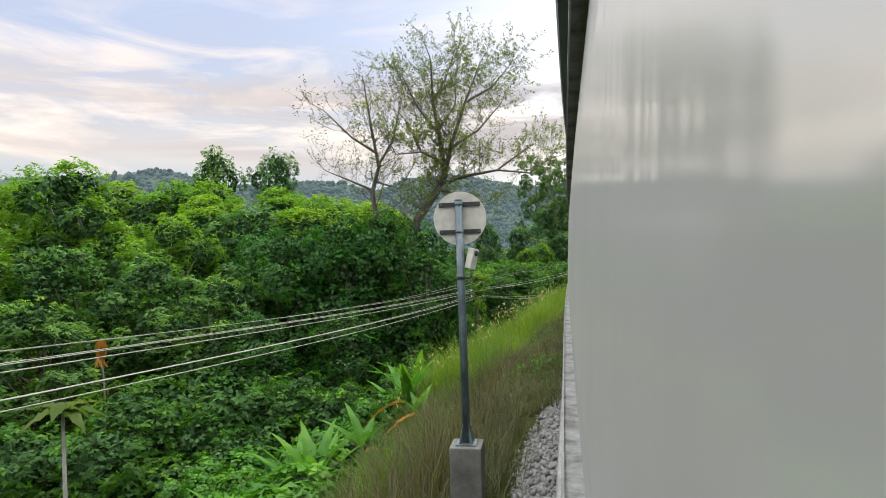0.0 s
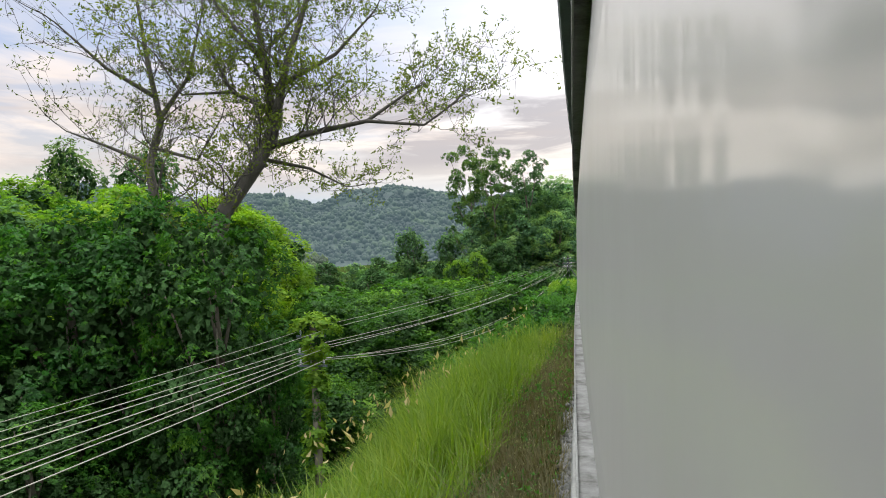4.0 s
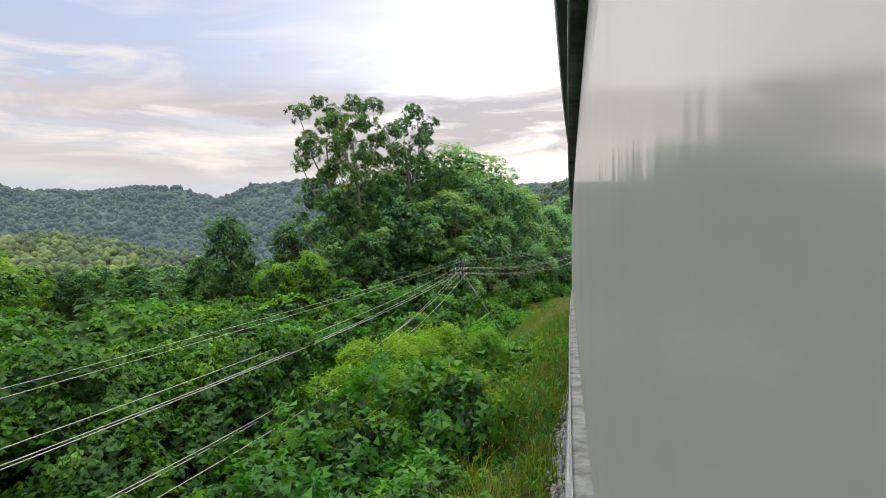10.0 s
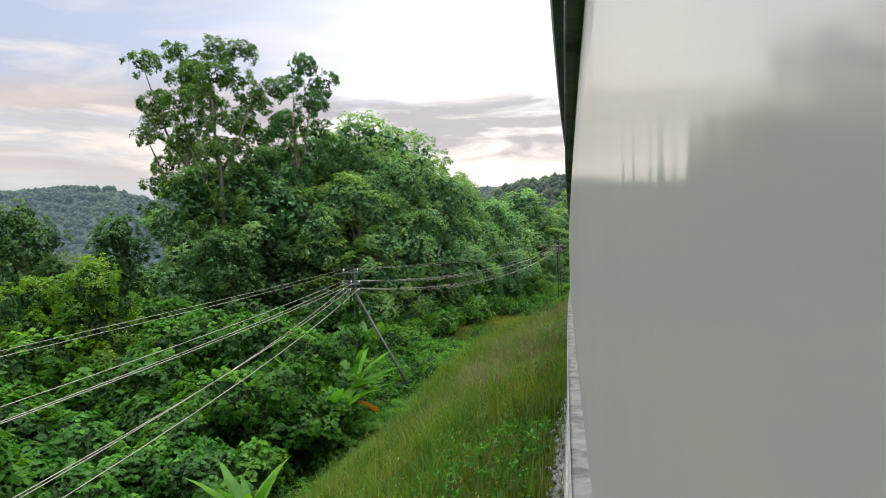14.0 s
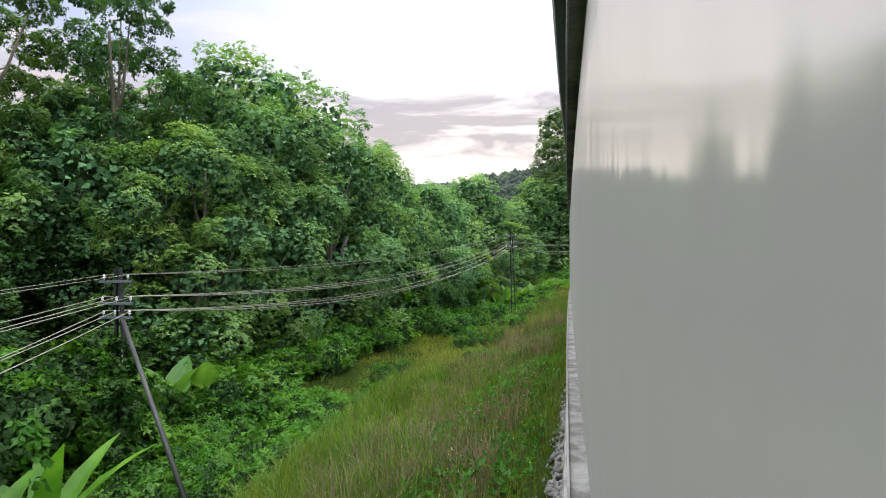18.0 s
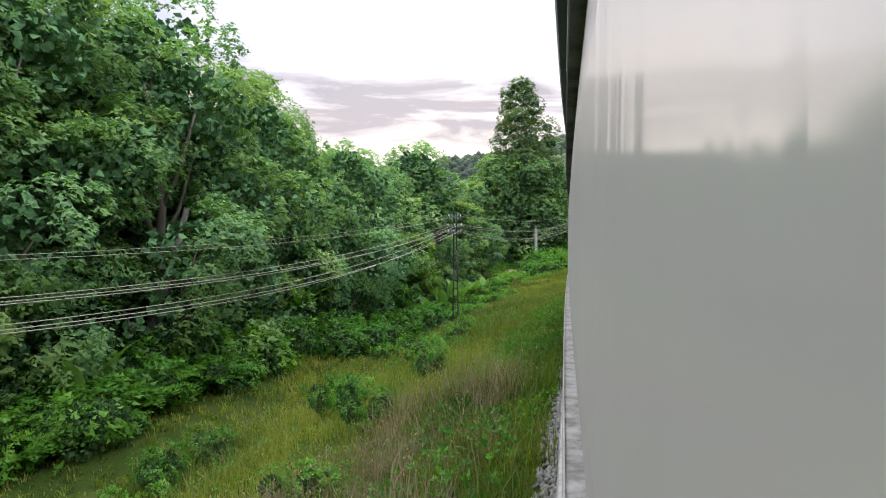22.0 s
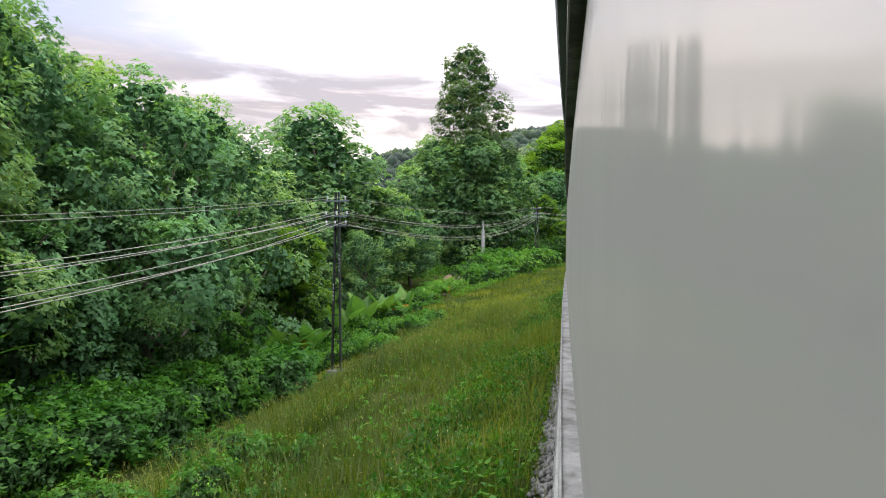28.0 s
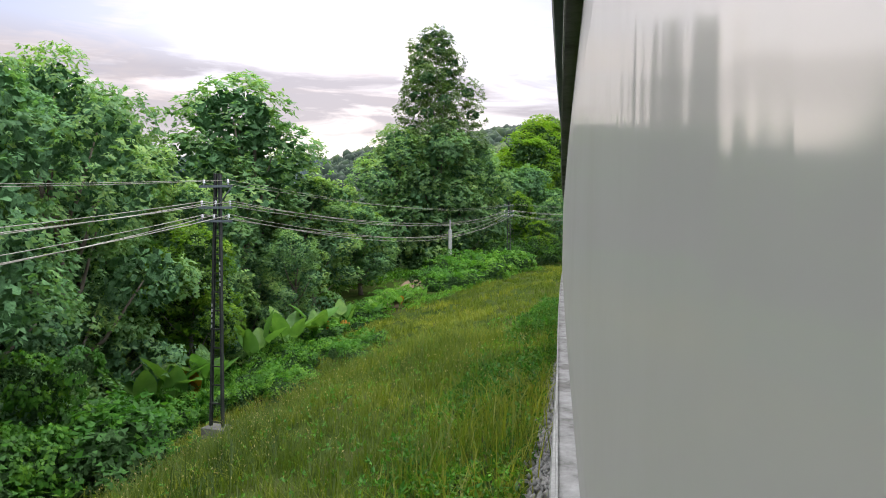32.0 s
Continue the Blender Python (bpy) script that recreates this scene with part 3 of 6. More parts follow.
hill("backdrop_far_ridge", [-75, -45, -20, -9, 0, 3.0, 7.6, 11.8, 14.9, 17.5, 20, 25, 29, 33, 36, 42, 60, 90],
     [5, 6, 5.6, 5.8, 5.3, 6.0, 6.8, 6.5, 5.3, 5.9, 6.5, 6.0, 5.9, 7.0, 6.6, 6.3, 5.5, 4.5], 720, 330, HAZED_FAR_WOOD, "hazy blue-green wooded ridge beyond the valley", step=4.6, bump=2.0, trees=18000, size=2.3, lim=(-30, 45))
hill("backdrop_near_hill", [-60, -45, -36, -32, -26.5, -21, -17, -15, -12.5, -10, -6], [5, 9, 9.6, 9.3, 8.6, 7.2, 6.6, 6.4, 5.2, 3.5, 0.5], 290, 150, HAZED_MID_WOOD,
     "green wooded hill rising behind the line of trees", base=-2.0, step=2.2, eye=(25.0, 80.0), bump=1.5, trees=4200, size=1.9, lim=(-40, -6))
# Brighter yellow-green than the hill wood: sunlight on the low hill, as colour.
SUNLIT_WOOD = distance("sunlit_plantation", [(0.36, (0.008, 0.02, 0.006)), (0.5, (0.03, 0.055, 0.012)), (0.64, (0.15, 0.19, 0.03))], (0.30, 0.42, 0.36), 0.035)
hill("backdrop_low_hill", [17, 20, 24, 28, 32], [0.2, 1.0, 2.0, 2.4, 1.7], 190, 70, SUNLIT_WOOD, "low sunlit hill of young plantation", base=-7.5, step=1.6, bump=1.0, trees=1800, size=1.1, lim=(17, 32))


def ballast_width(s):
    return np.interp(s, [0, 9, 11.5, 25, 60, 125], [0.74, 0.70, 0.44, 0.38, 0.29, 0.25])


def ballast():
    """Loose broken stone of the track bed along the coach side: angular eight-sided stones, heaped close."""
    bv = np.array([(1, 0, 0), (-1, 0, 0), (0, 1, 0), (0, -1, 0), (0, 0, 1), (0, 0, -1)], dtype=float)
    bf = np.array([(0, 2, 4), (2, 1, 4), (1, 3, 4), (3, 0, 4), (2, 0, 5), (1, 2, 5), (3, 1, 5), (0, 3, 5)])
    n = 30000
    s = rng.uniform(1.0, 112, n)
    l = -0.12 + (0.12 + ballast_width(s) + rng.normal(size=n) * 0.05) * rng.uniform(0, 1, n) ** 0.9
    r = rng.uniform(0.022, 0.048, n)
    th = TH0 - s / RAD
    p = np.stack([CX + (RAD + beside(s, l)) * np.cos(th), CY + (RAD + beside(s, l)) * np.sin(th), ground_z(s, l) + 0.02 + r * rng.uniform(0.0, 0.6, n)], -1)
    a = rng.uniform(0, 2 * math.pi, n)
    v = bv[None] * (r[:, None, None] * rng.uniform(0.65, 1.3, (n, 6, 1))) + rng.normal(size=(n, 6, 3)) * 0.22 * r[:, None, None]
    x = v[..., 0] * np.cos(a)[:, None] - v[..., 1] * np.sin(a)[:, None]
    y = v[..., 0] * np.sin(a)[:, None] + v[..., 1] * np.cos(a)[:, None]
    v = np.stack([x, y, v[..., 2]], -1) + p[:, None, :]
    f = (bf[None] + 6 * np.arange(n)[:, None, None]).reshape(-1, 3)
    tagged(new("ballast", mesh_from("ballast", v.reshape(-1, 3), f, STONE)), "loose grey broken-stone ballast beside the rails", "ballast", kind="stuff")
    ss = np.arange(-20, 160, 0.7)
    ll = np.array([-3.4, -1.7, -0.4, 0.1, 0.3, 0.5, 0.7, 0.9])
    bed = []
    for s in ss:
        k = float(ballast_width(s))
        for l in ll:
            m = min(l, k)
            bed.append(tuple(P(s, m, gz(s, m) + (0.025 if l <= k else -0.02))))
    m = len(ll)
    q = [(i * m + j, i * m + j + 1, (i + 1) * m + j + 1, (i + 1) * m + j) for i in range(len(ss) - 1) for j in range(m - 1)]
    tagged(new("track_bed", mesh_from("track_bed", np.array(bed), np.array(q), STONE)), "packed stone bed of the railway track", "track bed", kind="structure")


ballast()


# ---------------------------------------------------------------- train
def sweep(name, profile, s0, s1, step, mat, parent, label="", closed=True):
    """A profile of (l, z) points drawn along the line from s0 to s1, with end caps."""
    ss = np.arange(s0, s1 + step / 2, step)
    k = len(profile)
    v = [tuple(P(s, l, z)) for s in ss for l, z in profile]
    f = []
    for i in range(len(ss) - 1):
        for j in range(k if closed else k - 1):
            m = (j + 1) % k
            f.append((i * k + j, (i + 1) * k + j, (i + 1) * k + m, i * k + m))
    bm = bmesh.new()
    vs = [bm.verts.new(p) for p in v]
    for q in f:
        bm.faces.new([vs[i] for i in q])
    if closed:
        bm.faces.new(vs[:k][::-1])
        bm.faces.new(vs[-k:])
    bmesh.ops.recalc_face_normals(bm, faces=bm.faces[:])
    return part(name, bmesh_data(name, bm, mat), parent, label)


train = thing("passenger_train", "pale grey painted passenger train standing on a curved track", "train")
A0, A1 = -14.0, 118.0
WALL = -0.014


def coach(name, profile, step, mat, label=""):
    """A profile in the coach's own frame: l outwards and z up from the height of a window's middle; the coach leans with the cant."""
    ss = np.arange(A0, A1 + step / 2, step)
    mid = np.interp(ss, [r[1] for r in PATH], [r[2] for r in PATH])
    cant = np.radians(np.interp(ss, [-20, 27, 50, 67, 75, 85, 100, 120], [2.2, 2.35, 2.1, 1.8, 1.2, 0.55, 0.2, 0.1]))
    bm = bmesh.new()
    rings = [[bm.verts.new(P(s, l * math.cos(c) - z * math.sin(c), m + z * math.cos(c) + l * math.sin(c))) for l, z in profile] for s, m, c in zip(ss, mid, cant)]
    k = len(profile)
    for a, b in zip(rings, rings[1:]):
        for j in range(k):
            bm.faces.new((a[j], b[j], b[(j + 1) % k], a[(j + 1) % k]))
    bm.faces.new(rings[0][::-1])
    bm.faces.new(rings[-1])
    bmesh.ops.recalc_face_normals(bm, faces=bm.faces[:])
    return part(name, bmesh_data(name, bm, mat), train, label)


coach("side_wall", [(-0.034, -1.5), (-0.034, -0.30), (-0.022, -0.20), (WALL, -0.10), (WALL, 0.10), (-0.024, 0.26), (-0.034, 1.25), (-0.10, 1.25), (-0.10, -1.5)], 0.5, COACH, "smooth pale grey side with worn varnish")
coach("upper_window_rail", [(-0.0062, 0.25), (-0.033, 0.25), (-0.033, 0.285), (-0.0062, 0.285)], 0.5, FRAME, "dark grey window rail with peeling paint")
coach("upper_bead", [(-0.0036, 0.246), (-0.0060, 0.246), (-0.0060, 0.29), (-0.0036, 0.29)], 0.5, CREAM, "pale painted bead of the window rail")
coach("lower_window_rail", [(-0.0068, -0.25), (-0.033, -0.25), (-0.033, -0.285), (-0.0068, -0.285)], 0.5, PEELED, "grey window rail with peeling paint")
coach("lower_bead", [(-0.0040, -0.246), (-0.0066, -0.246), (-0.0066, -0.29), (-0.0040, -0.29)], 0.5, CREAM, "pale painted bead of the window rail")
coach("ledge", [(-0.033, -0.88), (0.010, -0.885), (0.016, -0.90), (0.010, -0.96), (-0.033, -0.96)], 0.5, CREAM, "chipped white ledge under the windows")
coach("gutter", [(-0.033, 0.98), (0.042, 0.97), (0.052, 1.0), (0.05, 1.2), (-0.033, 1.2)], 0.5, GREEN_TRIM, "dark green gutter")
coach("skirt", [(0.006, -1.80), (0.006, -1.503), (-0.08, -1.503), (-0.08, -1.80)], 0.5, PEELED, "peeling grey skirt")
coach("far_side_wall", [(-2.8, -1.5), (-2.8, 1.25), (-2.85, 1.25), (-2.85, -1.5)], 1.0, COACH)
coach("roof", [(0.012, 1.252), (-0.35, 1.52), (-1.0, 1.7), (-1.45, 1.74), (-1.9, 1.7), (-2.55, 1.52), (-2.88, 1.252)], 0.5, GREEN_TRIM, "dark weathered roof")
coach("underframe", [(-0.2, -1.95), (-0.2, -1.504), (-2.7, -1.504), (-2.7, -1.95)], 1.0, BLACK, "black underframe")
for l in (-0.95, -1.95):
    r = thing("rail", "rusty steel rail under the train", "rail", "rails of the track", "structure")
    sweep("rail_head", [(l - 0.035, 0.10), (l - 0.035, 0.22), (l + 0.035, 0.22), (l + 0.035, 0.10)], -40, 160, 1.0, RUST, r)

# ---------------------------------------------------------------- trees and bushes
NATIVE = {}


def clumps(lobes, number, groups, *args, **kw):
    """The foliage of a bush as several clumps that touch, each a piece of its own."""
    lobes = sorted(lobes, key=lambda b: math.atan2(b[1], b[0]))
    k = math.ceil(len(lobes) / groups)
    return [crown(lobes[i:i + k], int(number * len(lobes[i:i + k]) / len(lobes)), *args, **kw) for i in range(0, len(lobes), k)]


def make_kind(kind, height, crowns, mats, trunk=None, label="", category="tree", name="tree"):
    """One plant of a kind: trunk and limbs, and a crown; kept below the ground sheet's edge as a pattern to copy."""
    root = thing(name, label, category)
    if trunk is not None:
        part("trunk", trunk, root)
    for c in crowns if isinstance(crowns, list) else [crowns]:
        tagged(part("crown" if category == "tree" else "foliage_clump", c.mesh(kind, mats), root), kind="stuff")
    NATIVE.setdefault(kind, []).append((root, height))
    return root


def limbs(height, lobes, r0, mat, bend=0.4, sides=7, seed=0):
    """Trunk with limbs reaching into the lobes of the crown."""
    rg = np.random.default_rng(seed)
    g = Geo()
    k = 7
    pts = [Vector((bend * math.sin(i / k * 2.2) * rg.uniform(0.6, 1.3), bend * 0.6 * math.sin(i / k * 3 + 1) - bend * 0.5, height * 0.78 * i / k)) for i in range(k + 1)]
    pts[0] = Vector((0, 0, -0.4))
    g.add(*tube(pts, [r0 * (1 - 0.75 * i / k) * (1.35 if i == 0 else 1) for i in range(k + 1)], sides))
    for lb in lobes:
        z = max(min(lb[2] - 0.5 * lb[5], height * 0.75), 0.8)
        a = pts[min(int(z / (height * 0.78) * k * 0.75), k)]
        b = Vector(lb[:3])
        mid = a.lerp(b, 0.5) + Vector((0, 0, -0.12 * (b - a).length))
        r = r0 * 0.38
        g.add(*tube([a, mid, b], [r, r * 0.7, r * 0.25], 5))
    return g.mesh("trunk", mat, True)


def lobe_set(n, height, z0, radius, size, seed, taper=0.6):
    """Lobes packed round an axis, wider in the middle, irregular."""
    rg = np.random.default_rng(seed)
    out = []
    for i in range(n):
        t = (i + 0.5) / n
        z = z0 + (height - z0 - size) * t
        w = radius * (1 - taper * abs(t - 0.45) * 1.6)
        a = i * 2.4 + rg.uniform(-0.5, 0.5)
        r = w * rg.uniform(0.45, 1.0)
        k = size * rg.uniform(0.75, 1.2)
        out.append((r * math.cos(a), r * math.sin(a), z, k * 1.15, k * 1.1, k * rg.uniform(0.75, 0.95)))
    out.append((0, 0, height - size * 0.8, size * 0.95, size * 0.9, size * 0.8))
    return out


def build_kinds():
    for sd in (1, 2, 3):                                   # broad-leaved jungle tree, leaves in hanging sprays
        lb = lobe_set(15, 10, 2.0, 3.0, 1.25, sd)
        make_kind("broad", 10, crown(lb, 1700, 6, 0.23, 0.15, 0.8, 0.8, jag=0.12, simple=True), [LEAF_MID, SHADE_CORE], limbs(10, lb, 0.2, BARK, 0.5, seed=sd), "broad-leaved jungle tree with drooping sprays of green leaves")
    for sd in (7, 8):                                      # the same, with light and haze painted into its leaf colour
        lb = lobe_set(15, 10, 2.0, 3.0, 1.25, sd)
        make_kind("broad_hazed", 10, crown(lb, 3300, 6, 0.19, 0.13, 0.8, 0.95, jag=0.06, simple=True), [LEAF_NEAR_HAZED, SHADE_CORE_NEAR], limbs(10, lb, 0.2, BARK, 0.5, seed=sd), "broad-leaved jungle tree, leaves lightened by painted haze")
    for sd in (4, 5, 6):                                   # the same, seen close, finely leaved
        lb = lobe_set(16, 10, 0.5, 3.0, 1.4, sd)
        make_kind("broad_near", 10, crown(lb, 5400, 6, 0.15, 0.095, 0.8, 0.8, jag=0.05, simple=True), [LEAF_NEAR_HAZED, SHADE_CORE_NEAR], limbs(10, lb, 0.2, BARK, 0.5, seed=sd), "broad-leaved jungle tree hung with sprays of small drooping leaves")
    for sd in (11, 12):                                    # fine bright crown
        lb = lobe_set(13, 10, 2.2, 2.8, 1.25, sd)
        make_kind("light", 10, crown(lb, 3600, 6, 0.18, 0.115, 0.4, 0.82, jag=0.1, simple=True, tufts=20), [LEAF_LIGHT, SHADE_CORE], limbs(10, lb, 0.18, BARK_PALE, 0.4, seed=sd), "yellow-green young tree with a fine bright crown")
    for sd in (21, 22):                                    # tree smothered by creepers, hanging to the ground
        lb = lobe_set(14, 9, 0.6, 2.2, 1.2, sd, 0.45)
        make_kind("vine", 9, crown(lb, 3000, 5, 0.17, 0.11, 0.9, 0.76, low=-0.95, jag=0.08, simple=True), [LEAF_HANG, SHADE_CORE], limbs(9, lb, 0.22, BARK, 0.4, seed=sd), "dark tree smothered in hanging creepers")
    for sd in (31, 32, 33):                                # creeper-covered mound
        rg = np.random.default_rng(sd)
        lb = [(rg.uniform(-3.2, 3.2), rg.uniform(-3.2, 3.2), rg.uniform(0.6, 4.2), rg.uniform(1.1, 2.1), rg.uniform(1.1, 2.1), rg.uniform(1.0, 1.7)) for _ in range(14)]
        make_kind("thicket", 6, clumps(lb, 1100, 3, 5, 0.27, 0.2, 0.9, 0.76, low=-0.5, jag=0.07, simple=True), [LEAF_VINE, SHADE_CORE], None, "mound of shrubs overgrown with creepers", "bush", "thicket")
    for sd in (35, 36):                                    # the same, seen close, finely leaved
        rg = np.random.default_rng(sd)
        lb = [(rg.uniform(-3.6, 3.6), rg.uniform(-3.6, 3.6), rg.uniform(0.7, 5.2), rg.uniform(0.9, 2.0), rg.uniform(0.9, 2.0), rg.uniform(0.9, 1.9)) for _ in range(20)]
        make_kind("creeper", 7, clumps(lb, 5200, 4, 5, 0.155, 0.105, 1.1, 0.78, low=-0.7, jag=0.06), [LEAF_VINE, SHADE_CORE], None, "thicket hung all over with leafy creepers", "bush", "thicket")
    for sd in (37, 38):                                    # fresher green creeper mound
        rg = np.random.default_rng(sd)
        lb = [(rg.uniform(-3.6, 3.6), rg.uniform(-3.6, 3.6), rg.uniform(0.7, 5.2), rg.uniform(0.9, 1.9), rg.uniform(0.9, 1.9), rg.uniform(0.8, 1.5)) for _ in range(20)]
        make_kind("lush", 7, clumps(lb, 2600, 4, 5, 0.22, 0.165, 1.0, 0.78, low=-0.6, jag=0.06), [LEAF_LUSH, SHADE_CORE], None, "fresh green mound of broad-leaved creepers", "bush", "thicket")
    for sd in (41, 42):                                    # feathery light bush
        rg = np.random.default_rng(sd)
        lb = [(rg.uniform(-1.1, 1.1), rg.uniform(-1.1, 1.1), rg.uniform(0.3, 2.0), rg.uniform(0.45, 0.85), rg.uniform(0.45, 0.85), rg.uniform(0.45, 0.75)) for _ in range(11)]
        make_kind("feather", 2.6, clumps(lb, 3400, 3, 8, 0.085, 0.026, 0.2, 0.6, low=-0.6, jag=0.25, simple=True, tufts=9), [LEAF_LIGHT, LEAF_LUSH], None, "feathery light-green bush on the embankment", "bush", "bush")
    for sd in (51, 52):                                    # low leafy shrub of the ditch
        rg = np.random.default_rng(sd)
        lb = [(rg.uniform(-1.2, 1.2), rg.uniform(-1.2, 1.2), rg.uniform(0.1, 0.7), rg.uniform(0.5, 0.9), rg.uniform(0.5, 0.9), rg.uniform(0.35, 0.6)) for _ in range(8)]
        make_kind("shrub", 1.3, clumps(lb, 460, 2, 5, 0.15, 0.1, 0.4, 0.7, low=-0.3, simple=True), [LEAF_FERN, SHADE_CORE], None, "low leafy shrub in the ditch", "bush", "shrub")
    for sd in (61, 62):                                    # tall open jungle tree, sky shows between its boughs
        lb = [(x, y, z, a * 1.1, b * 1.1, c * 0.62) for x, y, z, a, b, c in lobe_set(22, 16, 5.0, 3.0, 0.95, sd, 0.3)]
        make_kind("tall", 16, crown(lb, 7200, 6, 0.15, 0.1, 0.6, 0.5, jag=0.25, low=-0.9, simple=True, tufts=22), [LEAF_DARK, SHADE_CORE], limbs(16, lb[::4], 0.26, BARK, 0.7, seed=sd), "tall open-crowned jungle tree")
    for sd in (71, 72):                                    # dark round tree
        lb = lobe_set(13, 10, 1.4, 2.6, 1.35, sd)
        make_kind("dark", 10, crown(lb, 1900, 6, 0.24, 0.145, 0.5, 0.76, low=-0.9, simple=True), [LEAF_DARK, SHADE_CORE], limbs(10, lb, 0.2, BARK, 0.4, seed=sd), "dense dark-green jungle tree")
    for sd in (75, 76):                                    # the same, softer light and haze of the far bend painted into its leaves
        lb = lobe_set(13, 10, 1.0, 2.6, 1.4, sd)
        make_kind("deep", 10, crown(lb, 3000, 6, 0.21, 0.135, 0.6, 0.82, low=-0.9, jag=0.08, simple=True, tufts=22), [LEAF_DEEP_HAZED, SHADE_CORE_NEAR], limbs(10, lb, 0.2, BARK, 0.4, seed=sd), "dense jungle tree, blue-green from painted haze")
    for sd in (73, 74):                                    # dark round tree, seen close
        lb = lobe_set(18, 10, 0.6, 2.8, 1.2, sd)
        make_kind("dark_near", 10, crown(lb, 4000, 6, 0.16, 0.1, 0.8, 0.8, low=-0.9, jag=0.06, simple=True), [LEAF_DEEP_HAZED, SHADE_CORE_NEAR], limbs(10, lb, 0.2, BARK, 0.4, seed=sd), "dense dark-green tree with small leaves")
    for sd in (53, 54):                                    # shrub of the valley floor
        rg = np.random.default_rng(sd)
        lb = [(rg.uniform(-1.2, 1.2), rg.uniform(-1.2, 1.2), rg.uniform(0.1, 0.8), rg.uniform(0.5, 0.9), rg.uniform(0.5, 0.9), rg.uniform(0.35, 0.6)) for _ in range(8)]
        make_kind("valley_shrub", 1.3, clumps(lb, 480, 2, 5, 0.13, 0.09, 0.5, 0.7, low=-0.3, simple=True), [LEAF_LUSH, SHADE_CORE], None, "leafy green shrub on the valley floor", "bush", "shrub")
    for sd in (91, 92, 93, 94):                            # fern: arching fronds of paired leaflets
        fresh = sd > 92
        rg = np.random.default_rng(sd)
        g = Geo()
        for i in range(15):
            a = i * 2.4 + rg.uniform(-0.3, 0.3)
            out = np.array([math.cos(a), math.sin(a), 0])
            up, ln = rg.uniform(0.7, 1.5), rg.uniform(0.9, 1.3)
            ts = np.linspace(0.15, 1, 15)[:, None]
            spine = out * ts * ln + np.array([0, 0, 1]) * (up * ts - 0.75 * up * ts ** 2.2) + np.array([0, 0, 0.1])
            across = np.cross(out, [0, 0, 1.0])
            for sg in (-1, 1):
                way = unit(np.repeat((across * sg + out * 0.5 + np.array([0, 0, -0.25]))[None], 15, 0) + 0.1 * rg.normal(size=(15, 3)))
                w = 0.34 * np.sin(math.pi * (0.15 + 0.85 * ts[:, 0]) ** 0.8) + 0.05
                g.add(*leaves(spine, way, unit(np.cross(way, np.array([0.1, 0.1, 1.0]))), w, 0.055))
        make_kind("bracken" if fresh else "fern", 1.0, g, [LEAF_FERN if fresh else LEAF_FERN, SHADE_CORE], None, "feathery fresh green bracken on the bank" if fresh else "green fern with arching fronds at the foot of the trees", "fern", "fern")
    for sd in (81, 82):                                    # large-leaved garden crop
        rg = np.random.default_rng(sd)
        lb = [(rg.uniform(-0.7, 0.7), rg.uniform(-0.7, 0.7), rg.uniform(0.5, 1.5), rg.uniform(0.35, 0.6), rg.uniform(0.35, 0.6), rg.uniform(0.3, 0.5)) for _ in range(8)]
        make_kind("leafy", 2.0, clumps(lb, 520, 2, 5, 0.18, 0.17, 0.8, 0.6, low=-0.4, simple=True), [LEAF_BROAD, SHADE_CORE], None, "leafy bright green crop plant with hanging leaves", "plant", "leafy_plant")


build_kinds()
FIRST = {root: True for k in NATIVE.values() for root, _ in k}


def plant(kind, s, l, top, wide=1.0, group="", which=None, label=""):
    """Stands one plant of a kind on the ground at (s, l), its top at that height."""
    pool = NATIVE[kind]
    root, h = pool[int(rng.integers(len(pool))) if which is None else which]
    z = gz(s, l) - 0.1
    k = max(top - z, 0.4) / h
    w = wide * k ** 0.75
    m = Matrix.Translation(P(s, l, z)) @ Matrix.Rotation(rng.uniform(0, 6.28), 4, "Z") @ Matrix.Diagonal((w, w, k, 1))
    if FIRST.pop(root, False):
        root.matrix_basis = m
        ob = root
    else:
        root_m = root.matrix_basis.copy()
        ob = copy_thing(root, m @ Matrix.Diagonal((1 / root.scale[0], 1 / root.scale[1], 1 / root.scale[2], 1)))
    if label:
        ob["label"] = label
    if group:
        ob["group"] = group
    return ob


